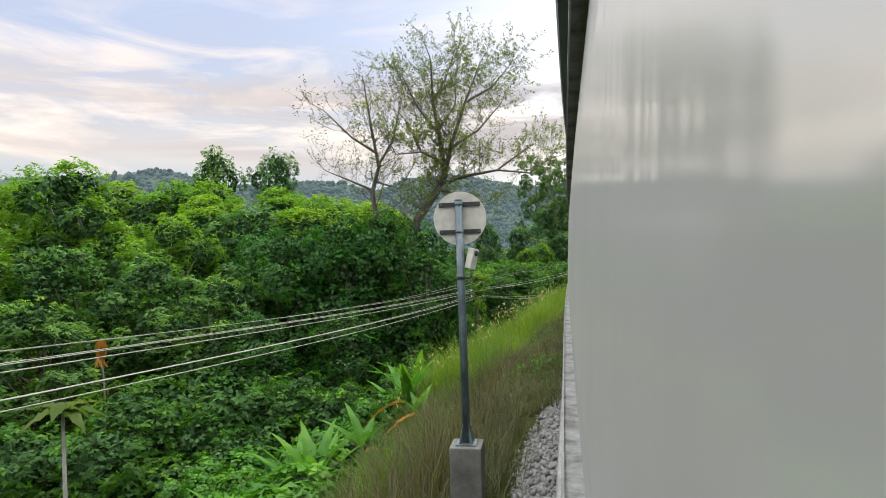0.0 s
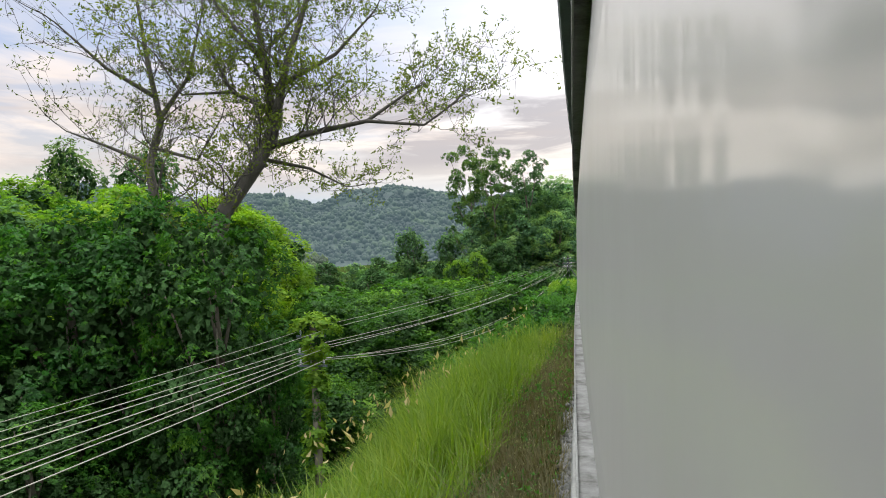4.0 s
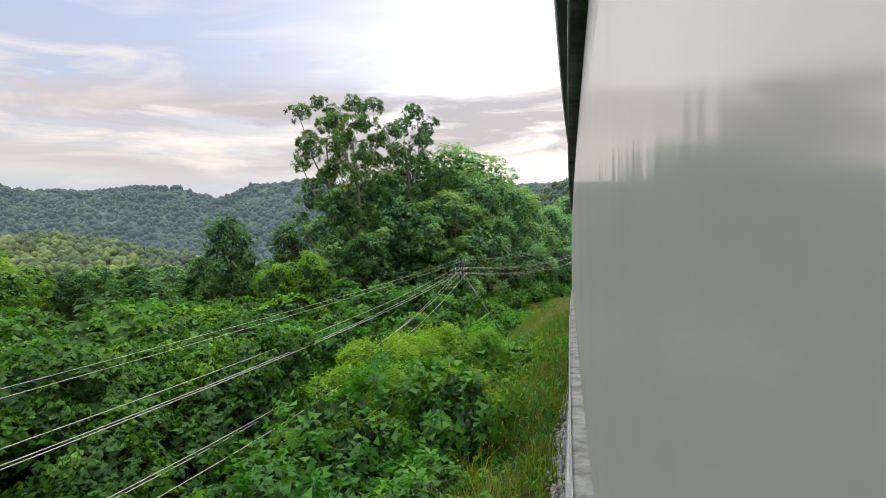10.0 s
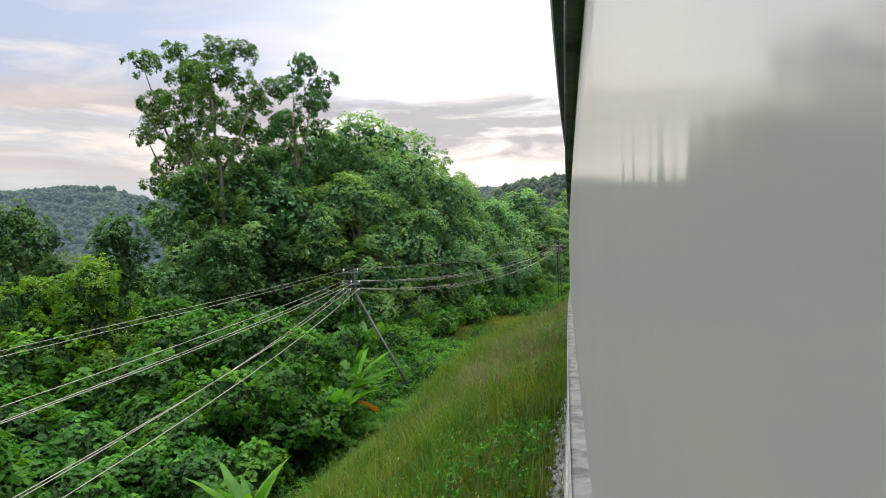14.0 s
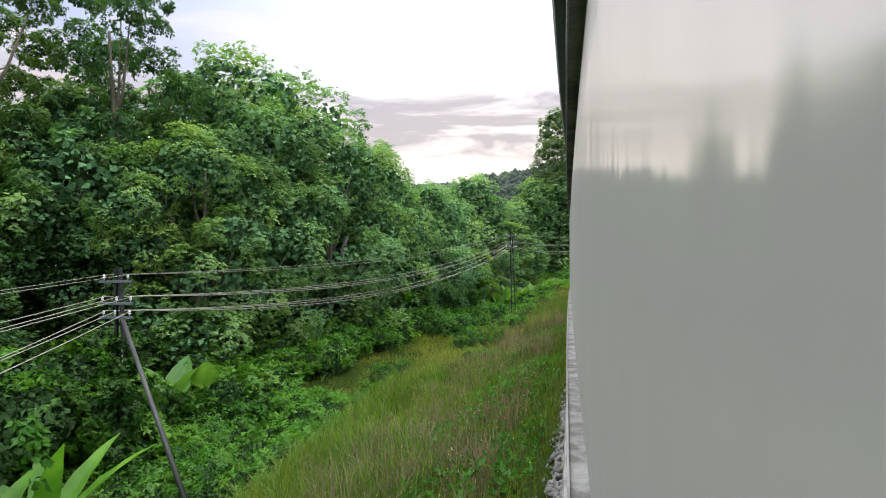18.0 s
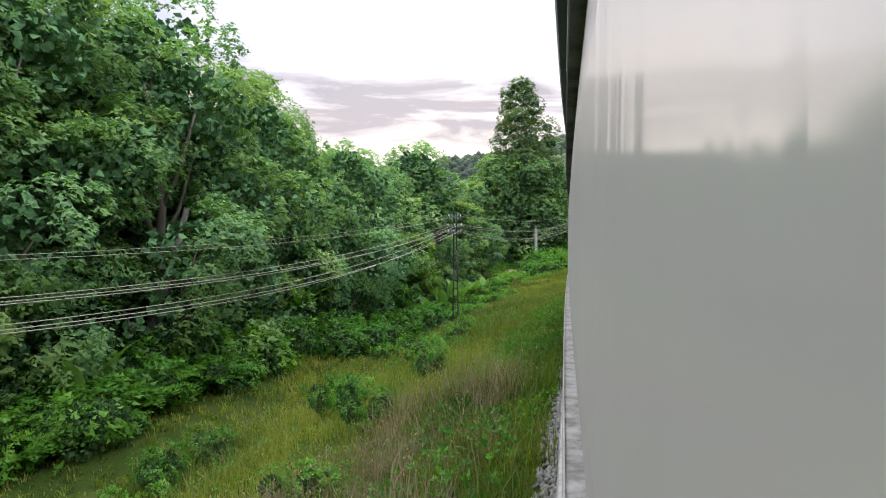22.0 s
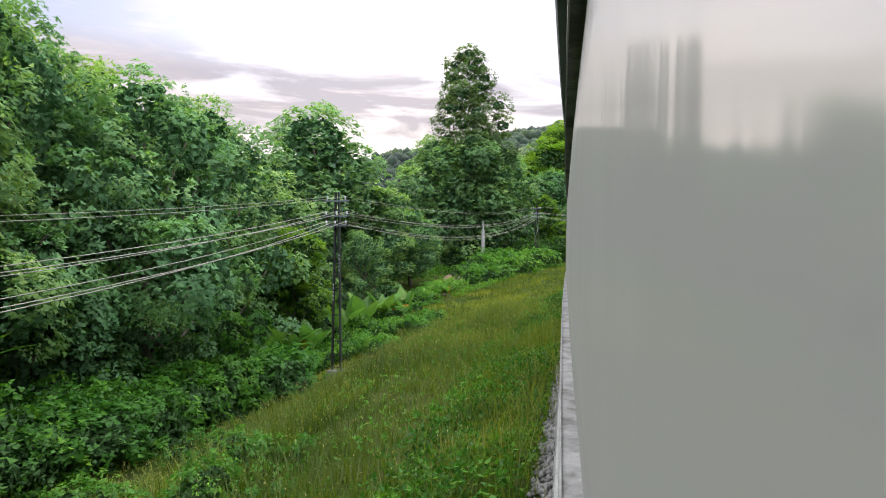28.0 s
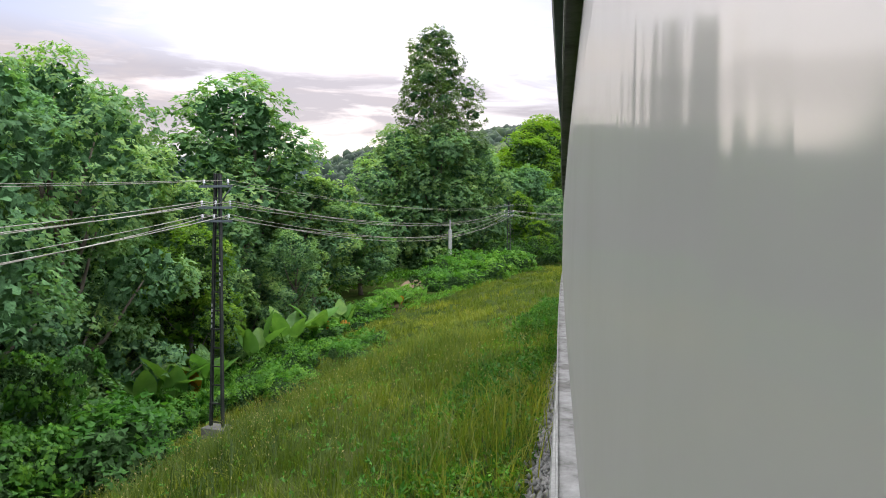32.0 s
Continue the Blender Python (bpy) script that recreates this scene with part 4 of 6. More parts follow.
# (kind, along, out, top height, width)
FOREST = [
    # the valley at the start of the walk
    ("light", 45, 66, 11, 1.3), ("light", 36, 42, 10, 1.2), ("light", 52, 62, 11.5, 1.3), ("light", 57, 54, 11.5, 1.4), ("light", 63, 50, 11, 1.3),
    ("light", 50, 50, 10.5, 1.2), ("light", 70, 58, 11.5, 1.3), ("light", 38, 60, 11, 1.3), ("light", 30, 62, 10.5, 1.3), ("light", 64, 40, 9, 1.1),
    ("dark", 76, 68, 20.5, 0.9), ("dark", 69, 72, 20, 0.85), ("broad", 30, 34, 3.4, 1.2), ("broad", 31, 28, 2.8, 1.2), ("light", 36, 32, 5.5, 1.1),
    ("broad", 29, 21, 1.3, 1.1), ("dark", 42, 30, 6.5, 1.2), ("light", 44, 26, 6.0, 1.2), ("broad", 24, 28, 0.5, 1.2), ("dark", 33, 23, 2.0, 1.2),
    ("dark", 20, 34, 2.5, 1.3), ("broad", 18, 26, 0.0, 1.2), ("light", 26, 40, 6.0, 1.3), ("light", 34, 50, 9.0, 1.3), ("light", 46, 40, 8.0, 1.3),
    ("vine", 35.3, 11.6, 4.2, 0.85), ("vine", 36.0, 14.5, 5.2, 0.95), ("vine", 35, 17.0, 4.8, 1.0), ("vine", 36.5, 10.3, 0.5, 0.7), ("vine", 33, 19.5, 4.0, 1.0),
    ("vine", 36, 20.5, 4.2, 1.0), ("vine", 31.5, 14.5, -0.8, 1.1), ("vine", 28, 17.5, -0.6, 1.1),
    # bright trees behind them
    ("light", 50, 24, 6.8, 1.3), ("light", 54, 27, 6.6, 1.2), ("light", 58, 28, 5.6, 1.1), ("light", 47, 28, 7.4, 1.3), ("light", 62, 36, 7.6, 1.3), ("light", 70, 42, 8.2, 1.2),
    ("broad", 60, 33, 5.0, 1.2), ("light", 66, 46, 9.0, 1.3),
    ("dark", 102, 52, 2.6, 1.5), ("dark", 98, 46, 2.4, 1.4), ("broad", 104, 46, 2.2, 1.5), ("dark", 92, 48, 1.6, 1.4), ("broad", 95, 41, 1.6, 1.4), ("dark", 90, 36, 1.4, 1.3), ("broad", 88, 42, 1.2, 1.4), ("dark", 108, 56, 3.0, 1.6), ("dark", 112, 46, 3.2, 1.6),
    ("dark", 79.3, 53.8, 2.7, 1.2), ("broad", 82.7, 56, 3.0, 1.3), ("dark", 84, 53, 2.6, 1.2), ("broad", 87.5, 54.6, 2.9, 1.2), ("dark", 88.7, 51, 3, 1.2), ("broad", 87, 44, 2.6, 1.1), ("dark", 88, 41, 3.4, 1), ("broad", 86, 34.5, 3.3, 1),
    # dark pointed trees and tall group over the thicket
    ("dark", 81, 29.5, 6.4, 0.75), ("dark", 84, 26.5, 5.6, 0.8), ("dark", 72, 28, 2.2, 1.2), ("broad", 76, 20, 2.5, 1.0),
    ("light", 75.6, 18.1, 3.0, 0.75), ("light", 74.4, 19.6, 2.2, 0.7), ("tall", 88, 26.5, 17.0, 0.75), ("tall", 86.5, 22, 16.0, 0.8), ("tall", 90, 18.6, 15.6, 0.75), ("tall", 92, 23.5, 14.0, 0.9), ("dark", 87, 23.5, 8.5, 1.0), ("broad", 89, 20.5, 9.5, 1.1),
    ("dark", 94, 27, 8.0, 1.0), ("dark", 84, 19.5, 4.5, 0.9), ("broad", 94, 17.5, 12.2, 1.1), ("broad", 98.5, 18, 12.2, 1.2), ("dark", 96, 22, 12.0, 1.2),
    # the wall of trees beyond the ditch
    ("broad", 93, 15.4, 9.6, 1.05), ("broad", 97.5, 14.6, 10.0, 1.1), ("broad", 102, 14.4, 9.0, 1.0), ("broad", 106, 15.6, 8.6, 0.95), ("dark", 109.5, 14.0, 7.3, 1.0),
    ("broad", 108.5, 18.8, 9.4, 1.0), ("broad", 113, 20, 9.0, 0.95), ("dark", 114.5, 16, 7.6, 1.0), ("broad", 117.5, 20.5, 8.6, 1.0), ("broad", 101, 20, 11, 1.2),
    ("broad", 89.5, 15.5, 7.5, 1.1), ("dark", 105, 22, 11, 1.2), ("broad", 122.5, 23, 8.6, 0.8), ("dark", 125.8, 18.6, 9.9, 1.25), ("dark", 121, 16.8, 4.4, 1.0),
    ("broad", 129.5, 16.6, 5.4, 1.1), ("broad", 133.5, 16.0, 4.2, 1.1), ("broad", 128, 21, 7.4, 1.1), ("light", 119, 15, 2.6, 0.9), ("broad", 124.5, 14.6, 2.6, 0.9),
    ("dark", 131, 23, 6.5, 1.2), ("light", 137, 19, 4.4, 1.1), ("light", 142, 24, 4.5, 1.2), ("broad", 137, 26, 6, 1.2),
    # the slope behind the far bend
    ("dark", 154.5, 21.5, 13.6, 1.1), ("dark", 152, 24.5, 12.8, 1.2), ("broad", 158, 20.5, 12.4, 1.2), ("dark", 160, 27, 12, 1.2), ("broad", 165, 24, 9.5, 1.2), ("light", 168, 20, 7.5, 1.0),
    ("dark", 172, 28, 14, 1.3), ("broad", 178, 24, 12, 1.3), ("light", 186, 30, 18, 1.4), ("light", 195, 34, 22, 1.4), ("dark", 190, 24, 14, 1.3), ("broad", 200, 28, 19, 1.4),
    ("light", 165, 15.5, 4, 1.0), ("broad", 172, 17, 7, 1.0), ("broad", 180, 16, 8, 1.2), ("light", 205, 40, 25, 1.5), ("dark", 210, 32, 22, 1.5), ("broad", 148, 30, 7, 1.2),
]
# Trees further along take the copies with haze painted into the leaves.
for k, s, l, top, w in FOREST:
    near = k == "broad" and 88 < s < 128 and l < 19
    plant("broad_near" if near else "dark_near" if k == "dark" and 86 < s < 123 and l < 18 else "deep" if k == "dark" and s > 86 and l < 35 else "broad_hazed" if k == "broad" and s > 86 else k, s, l, top, w, "trees of the valley and the ditch")

THICKETS = [
    (52, 12, 0.9, 1.2), (55.5, 11.5, 0.6, 1.2), (59.5, 13.8, 1.6, 1.2), (57, 15, 1.8, 1.2), (63, 17.5, 1.6, 1.2), (53.5, 16, 1.6, 1.3), (49.5, 13.5, -0.2, 1.2), (61, 9.2, -1.0, 0.9), (56.4, 10.4, 0.9, 0.8),
    (44, 12.5, -0.8, 1.1), (65, 12.4, 0.2, 1.0), (68, 11, 0.0, 0.9), (71.5, 10.6, 0.4, 0.9), (75, 10.4, 1.1, 0.8), (75.6, 13.8, 1.4, 0.8), (73, 16, 1.6, 1.1), (150, 12.5, 1.6, 0.7), (154, 14, 2.2, 0.8), (156, 20.5, 2.4, 1.0), (153, 23.5, 3.0, 1.1), (158, 25, 3.0, 1.1),
    (158, 15.5, 2.6, 0.9), (163, 14, 2.4, 0.8), (168, 13, 2.2, 0.8), (152.5, 16.5, 0.6, 0.6), (94, 17.5, 2.0, 1.2), (98, 18.5, 2.2, 1.2), (102, 18, 2.2, 1.2), (106, 19.5, 2.4, 1.2), (110, 18, 2.0, 1.1), (96, 24, 3.0, 1.4), (103, 25, 3.0, 1.4), (111, 25, 3.0, 1.4), (90, 22, 2.4, 1.3), (118, 25, 3.0, 1.3),
    (56.5, 18.7, 1.4, 1.2), (59, 16, 1.2, 1.2), (63.5, 14.4, 0.6, 1.2), (54, 14, 0.7, 1.1), (58.2, 11.4, 1.5, 0.9), (61.8, 11.6, 1.2, 0.9), (67.5, 14, -0.1, 1.1), (66, 18, 0.9, 1.2),
    (61, 21, 1.6, 1.3), (70, 18, 0.8, 1.2), (55, 24, 2.0, 1.3), (53, 18.5, 1.0, 1.2), (50, 16, -0.6, 1.2), (53.4, 10.6, 0.2, 0.8),
    (72, 14, 0.0, 1.1), (75, 12.6, 0.6, 0.9), (70, 12, -0.8, 1.0), (66, 10.5, -1.2, 0.9), (60, 27, 1.5, 1.3), (66, 25, 1.2, 1.3), (73, 23, 1.4, 1.2), (45, 16.5, -1.4, 1.2),
    (78, 15.5, 1.4, 1.0), (81, 17, 1.6, 1.0), (43, 9.5, -2.6, 1.0), (40, 13, -2.4, 1.1), (69, 31, 0.5, 1.3), (75, 31, 1.0, 1.3),
    (26, 14, -2.4, 1.1), (23, 18, -1.8, 1.2), (28, 10.5, -3.0, 0.9), (20, 14.5, -3.0, 1.1), (17, 19, -2.2, 1.2), (31, 9.5, -3.2, 0.8), (13, 24, -2.0, 1.2), (24, 9.5, -3.4, 0.8),
    (36, 8.2, -3.4, 0.6), (45, 21, 0.5, 1.2), (83.5, 14.5, 0.8, 0.9), (87, 13, -0.2, 0.8), (91, 13.6, -0.4, 0.8), (96, 13.8, -0.6, 0.7), (101, 13.2, -0.6, 0.7), (106, 12.8, -0.6, 0.7),
    (109.3, 11.6, 0.6, 0.6), (88, 16.5, 1.5, 1.0), (86, 10.5, -1.6, 0.5), (89.5, 12.0, -1.2, 0.5), (83.8, 9.2, -2.0, 0.42), (93, 13.0, -0.9, 0.45), (98.5, 12.6, -0.9, 0.45), (102, 12.4, -1.2, 0.42), (136, 12.2, -0.4, 0.4), (139, 11.8, 0.0, 0.45), (142, 11.8, 0.5, 0.5), (145.5, 12.2, 0.9, 0.5), (147, 15, 0.5, 0.6),
]
for s, l, top, w in THICKETS:
    plant("lush" if (60 < s < 82 and l < 19) or (82 <= s < 146 and l < 13) else "creeper" if 43 < s < 61 and l < 19 else "thicket", s, l, top, w, "overgrown mounds")
for s, l, top, w in [(51.6, 3.0, 1.0, 0.9), (53.5, 2.8, 1.25, 0.9), (55.6, 2.7, 1.1, 0.9), (57.5, 2.9, 0.8, 0.9), (52.4, 3.9, 0.2, 0.8), (54.8, 4.0, 0.3, 0.8), (50.6, 3.5, -0.1, 0.7), (59.5, 3.2, 0.3, 0.8), (57, 4.2, -0.1, 0.8), (61.5, 3.6, 0.0, 0.8)]:
    plant("feather", s, l, top, w, "feathery bushes on the bank")
for i in range(70):
    s = rng.uniform(82, 134)
    l = rng.uniform(9.8, 13.5) if s < 88 else rng.uniform(11.0, 13.4)
    if 111 < s < 128 and l < 12.4:
        continue
    plant("fern", s, l, gz(s, l) + rng.uniform(0.8, 1.6), rng.uniform(0.6, 0.9), "ferns under the trees")
for i in range(46):
    s, l = rng.uniform(39.5, 52), rng.uniform(2.0, 6.4)
    plant("valley_shrub", s, l, gz(s, l) + rng.uniform(0.9, 1.7), rng.uniform(0.6, 0.95), "leafy shrubs on the bank", label="leafy green shrub on the embankment slope")
for i in range(150):
    s = rng.uniform(56, 84)
    l = rng.uniform(2.2, 6.6) if s < 64 else rng.uniform(6.6, 10.0)
    plant("valley_shrub" if i % 3 == 0 else "bracken", s, l, gz(s, l) + rng.uniform(0.6, 1.2), rng.uniform(0.7, 1.05), "bracken on the bank")
for i in range(45):
    s = rng.uniform(70, 127)
    l = rng.uniform(7.0, 11.5) if s < 86 else rng.uniform(10.9, 12.6)
    plant("shrub", s, l, gz(s, l) + rng.uniform(0.5, 1.2), rng.uniform(0.7, 1.1), "low shrubs of the ditch")
for i in range(24):
    s, l = rng.uniform(84, 108), rng.uniform(11.6, 13.0)
    plant("shrub", s, l, gz(s, l) + rng.uniform(1.0, 1.9), rng.uniform(0.75, 1.0), "low shrubs of the ditch", label="leafy green shrub at the foot of the trees")
for i in range(22):
    s, l = rng.uniform(76, 88), rng.uniform(6.4, 10.2)
    plant("shrub", s, l, gz(s, l) + rng.uniform(0.8, 1.5), rng.uniform(0.6, 0.9), "low shrubs of the ditch")
for i in range(40):
    s, l = rng.uniform(102, 111.5), rng.uniform(10.4, 12.3)
    plant("fern" if i % 4 == 0 else "valley_shrub", s, l, gz(s, l) + rng.uniform(0.9, 1.9), rng.uniform(0.8, 1.1), "bushes at the edge of the trees", label="dark green bush at the edge of the trees")
for i in range(18):
    s, l = rng.uniform(86, 106), rng.uniform(3.0, 8.8)
    plant("valley_shrub" if i % 2 else "shrub", s, l, gz(s, l) + rng.uniform(0.45, 0.95), rng.uniform(0.45, 0.8), "weeds on the bank", label="clump of leafy weeds in the bank grass")
for i in range(22):
    s, l = rng.uniform(114.6, 121), rng.uniform(8.4, 11.0)
    plant("shrub", s, l, gz(s, l) + rng.uniform(0.4, 0.9), rng.uniform(0.6, 0.9), "low shrubs of the ditch")
for i in range(16):
    s, l = rng.uniform(137, 149), rng.uniform(11.6, 13.6)
    plant("shrub", s, l, gz(s, l) + rng.uniform(1.2, 2.2), rng.uniform(0.8, 1.1), "bushes beside the earth track", label="green bush beside the earth track")
for i in range(34):
    s, l = rng.uniform(6, 38), rng.uniform(6.5, 12)
    plant("valley_shrub", s, l, gz(s, l) + rng.uniform(0.8, 1.8), rng.uniform(0.7, 1.1), "low shrubs of the ditch")

# ---------------------------------------------------------------- grass
def grass(name, label, mat, n, s0, s1, l0, l1, h0, h1, w=0.012, lean=0.35, clump=6, gaps=-0.55):
    """Bent blades in tufts over a stretch of the bank; each blade is two joined quads and a tip."""
    tufts = n // clump
    s, l = rng.uniform(s0, s1, tufts), rng.uniform(l0, l1, tufts)
    keep = np.sin(s * 1.9 + np.sin(l * 2.3) * 2) * np.sin(l * 1.7 + s * 0.4) > gaps
    s, l = np.repeat(s[keep], clump), np.repeat(l[keep], clump)
    patch = 0.5 + 0.25 * (np.sin(s * 0.83 + 1.3 * np.sin(l * 0.9)) + np.sin(s * 0.31 - l * 1.1 + 0.7))
    hs = np.repeat(rng.uniform(h0, h1, int(keep.sum())), clump) * rng.uniform(0.55, 1.1, len(s)) * (0.62 + 0.7 * patch)
    s, l = s + rng.normal(size=len(s)) * 0.08, l + rng.normal(size=len(l)) * 0.08
    th = TH0 - s / RAD
    base = np.stack([CX + (RAD + beside(s, l)) * np.cos(th), CY + (RAD + beside(s, l)) * np.sin(th), ground_z(s, l) - 0.03], -1)
    a = rng.uniform(0, 2 * math.pi, len(s))
    out = np.stack([np.cos(a), np.sin(a), np.zeros(len(s))], -1)
    side = np.stack([-np.sin(a), np.cos(a), np.zeros(len(s))], -1)
    h = hs[:, None]
    b = lean * rng.uniform(0.2, 1.4, len(s))[:, None]
    ww = w * rng.uniform(0.6, 1.4, len(s))[:, None]
    mid = base + out * h * b * 0.3 + np.array([0, 0, 1]) * h * 0.55
    tip = base + out * h * b + np.array([0, 0, 1]) * h * (1 - 0.3 * b)
    v = np.stack([base - side * ww, base + side * ww, mid + side * ww * 0.8, mid - side * ww * 0.8, tip + side * ww * 0.12, tip - side * ww * 0.12], 1).reshape(-1, 3)
    k = np.arange(len(s))[:, None] * 6
    q = np.concatenate([k + np.array([[0, 1, 2, 3]]), k + np.array([[3, 2, 4, 5]])])
    tagged(new(name, mesh_from(name, v, q, mat)), label, "grass", kind="stuff")


grass("tall_grass", "tall yellow-green grass on the embankment edge", GRASS_TALL, 30000, 16.5, 40.5, 2.2, 5.2, 1.0, 1.75, 0.010, 0.55, 14)
grass("front_grass", "half-high green grass below the brown weeds", GRASS_FRESH, 9000, 8, 19, 2.3, 4.8, 0.45, 0.95, 0.009, 0.6, 12)
grass("dry_weeds", "brown dry weeds beside the ballast", GRASS_DRY, 18000, 9.8, 25, 0.36, 2.5, 0.25, 0.72, 0.0048, 0.8, 12, -0.9)
grass("sign_stalks", "brown dry stalks round the foot of the sign", GRASS_DRY, 8000, 2, 9.8, 0.76, 2.5, 0.25, 0.72, 0.0048, 0.8, 12, -0.9)
grass("thin_weeds", "thin dry weeds along the ballast", GRASS_DRY, 9000, 24.5, 43, 0.36, 1.6, 0.25, 0.6, 0.0048, 0.8, 12, -0.9)
grass("verge_grass", "green grass on the shoulder of the embankment", GRASS_TALL, 7000, 23, 40.5, 1.4, 2.4, 0.6, 1.25, 0.009, 0.6, 12)
grass("dry_grass", "tufts of dry pale grass by the sign", GRASS_DRY, 9000, 4, 15, 1.4, 3.8, 0.6, 1.25, 0.006, 0.5, 24)
grass("bank_grass", "green grass on the embankment slope", GRASS, 130000, 45, 118, 0.30, 8.6, 0.24, 0.72, 0.0060, 0.6, 10, -0.9)
grass("fresh_grass", "fresh green tall grass on the bank above the ditch", GRASS_FRESH, 26000, 62, 86, 1.8, 6.8, 0.3, 0.75, 0.009, 0.6, 12, -0.7)
grass("foot_grass", "short pale green grass at the foot of the bank", GRASS_FOOT, 44000, 80, 126, 4.6, 11.8, 0.12, 0.34, 0.011, 0.7, 10, -0.95)
grass("far_bank_grass", "mown yellow-green grass on the far bank", GRASS, 38000, 110, 165, 0.7, 11, 0.15, 0.42, 0.014, 0.6, 10, -0.95)
grass("dry_plumes", "dry pinkish grass plumes on the bank", GRASS_PINK, 22000, 70, 91, 0.9, 3.8, 0.35, 0.85, 0.0042, 0.7, 14, -0.25)
grass("valley_grass", "rank green growth at the foot of the bank", GRASS, 12000, 14, 46, 5.0, 10, 0.5, 1.1, 0.018, 0.6, 8)


def seed_heads(name, label, n, s0, s1, l0, l1, h0, h1, size):
    """Pale seed heads and small flowers standing over the grass."""
    s, l = rng.uniform(s0, s1, n), rng.uniform(l0, l1, n)
    th = TH0 - s / RAD
    base = np.stack([CX + (RAD + beside(s, l)) * np.cos(th), CY + (RAD + beside(s, l)) * np.sin(th), ground_z(s, l) + rng.uniform(h0, h1, n)], -1)
    way = unit(rng.normal(size=base.shape) * 0.5 + np.array([0, 0, 1.0]))
    side = unit(np.cross(way, rng.normal(size=base.shape)))
    ln = size * rng.uniform(0.5, 1.5, n)
    tagged(new(name, mesh_from(name, *leaves(base, way, side, ln, ln * 0.35), SEED)), label, "grass", kind="stuff")


SEED = foliage("seed_head", (0.16, 0.14, 0.07), (0.30, 0.27, 0.15), (0.45, 0.42, 0.28), 0.7, 0.4)
seed_heads("bank_seed_heads", "pale seed heads over the bank grass", 12000, 46, 114, 0.6, 8.0, 0.25, 0.7, 0.03)
seed_heads("grass_plumes", "pale feathery plumes over the tall grass", 340, 14, 40, 1.9, 5.0, 1.2, 1.9, 0.11)
seed_heads("weed_heads", "dry brown seed heads of the verge weeds", 9000, 10, 48, 0.42, 2.5, 0.25, 0.65, 0.025)


# ---------------------------------------------------------------- undergrowth
def undergrowth(name, label, mat, n, s0, s1, l0, l1, length, lift, per=4):
    """Ground cover: sprays of leaves close over the soil."""
    s, l = rng.uniform(s0, s1, n), rng.uniform(l0, l1, n)
    th = TH0 - s / RAD
    z = ground_z(s, l) + lift * rng.uniform(0.1, 1.0, n) * (0.6 + 0.4 * np.sin(s * 1.1) * np.sin(l * 1.7))
    pos = np.stack([CX + (RAD + beside(s, l)) * np.cos(th), CY + (RAD + beside(s, l)) * np.sin(th), z], -1)
    base = np.repeat(pos, per, axis=0)
    way = unit(rng.normal(size=base.shape) + np.array([0, 0, 0.25]))
    side = unit(np.cross(way, np.array([0.1, 0.2, 1.0]) + 0.4 * rng.normal(size=base.shape)))
    ln = length * rng.uniform(0.6, 1.3, len(base))
    v, f = leaves(base, way, side, ln, ln * 0.5)
    tagged(new(name, mesh_from(name, v, f, mat)), label, "undergrowth", kind="stuff")


undergrowth("ditch_undergrowth", "dense low green creepers covering the ditch", LEAF_FERN, 9000, 66, 89, 6.6, 16, 0.15, 0.6)
undergrowth("wood_edge_undergrowth", "low dark green growth along the edge of the trees", LEAF_LUSH, 7000, 87, 128, 10.8, 16, 0.16, 0.6)
undergrowth("far_undergrowth", "low green growth at the edge of the far bank", LEAF_FERN, 900, 128, 152, 9.8, 10.8, 0.13, 0.4)
undergrowth("wood_undergrowth", "low dark growth under the far trees", LEAF_VINE, 4200, 126, 160, 17.4, 25, 0.2, 0.8)
undergrowth("valley_undergrowth", "tangled low green growth on the valley floor", LEAF_VINE, 11000, 4, 66, 6.2, 20, 0.14, 0.7)
undergrowth("bank_foot_growth", "lush green weeds at the foot of the bank", LEAF_LUSH, 6000, 24, 58, 4.6, 11, 0.14, 0.9)
undergrowth("bank_weeds", "small green weeds among the grass of the bank", LEAF_FERN, 6000, 46, 120, 1.1, 8.5, 0.07, 0.4)

undergrowth("verge_weeds", "leafy green weeds at the edge of the ballast", LEAF_LUSH, 9000, 38, 125, 0.44, 2.2, 0.08, 0.5)
undergrowth("ballast_weeds", "dark leafy weeds crowding the edge of the ballast", LEAF_VINE, 7500, 88, 122, 0.26, 1.9, 0.055, 0.62)
undergrowth("sign_weeds", "small green weeds among the brown stalks", LEAF_LUSH, 5000, 10, 50, 0.36, 2.3, 0.05, 0.5)
undergrowth("bush_weeds", "leafy weeds under the feathery bushes", LEAF_LIGHT, 1500, 50, 63, 1.2, 4.2, 0.09, 0.8)

for i in range(70):
    s, l = rng.uniform(6.5, 20), rng.uniform(5.0, 13)
    plant_top = gz(s, l) + rng.uniform(1.3, 2.3)
    plant("leafy", s, l, plant_top, rng.uniform(0.8, 1.2), "leafy crop plants at the foot of the bank")


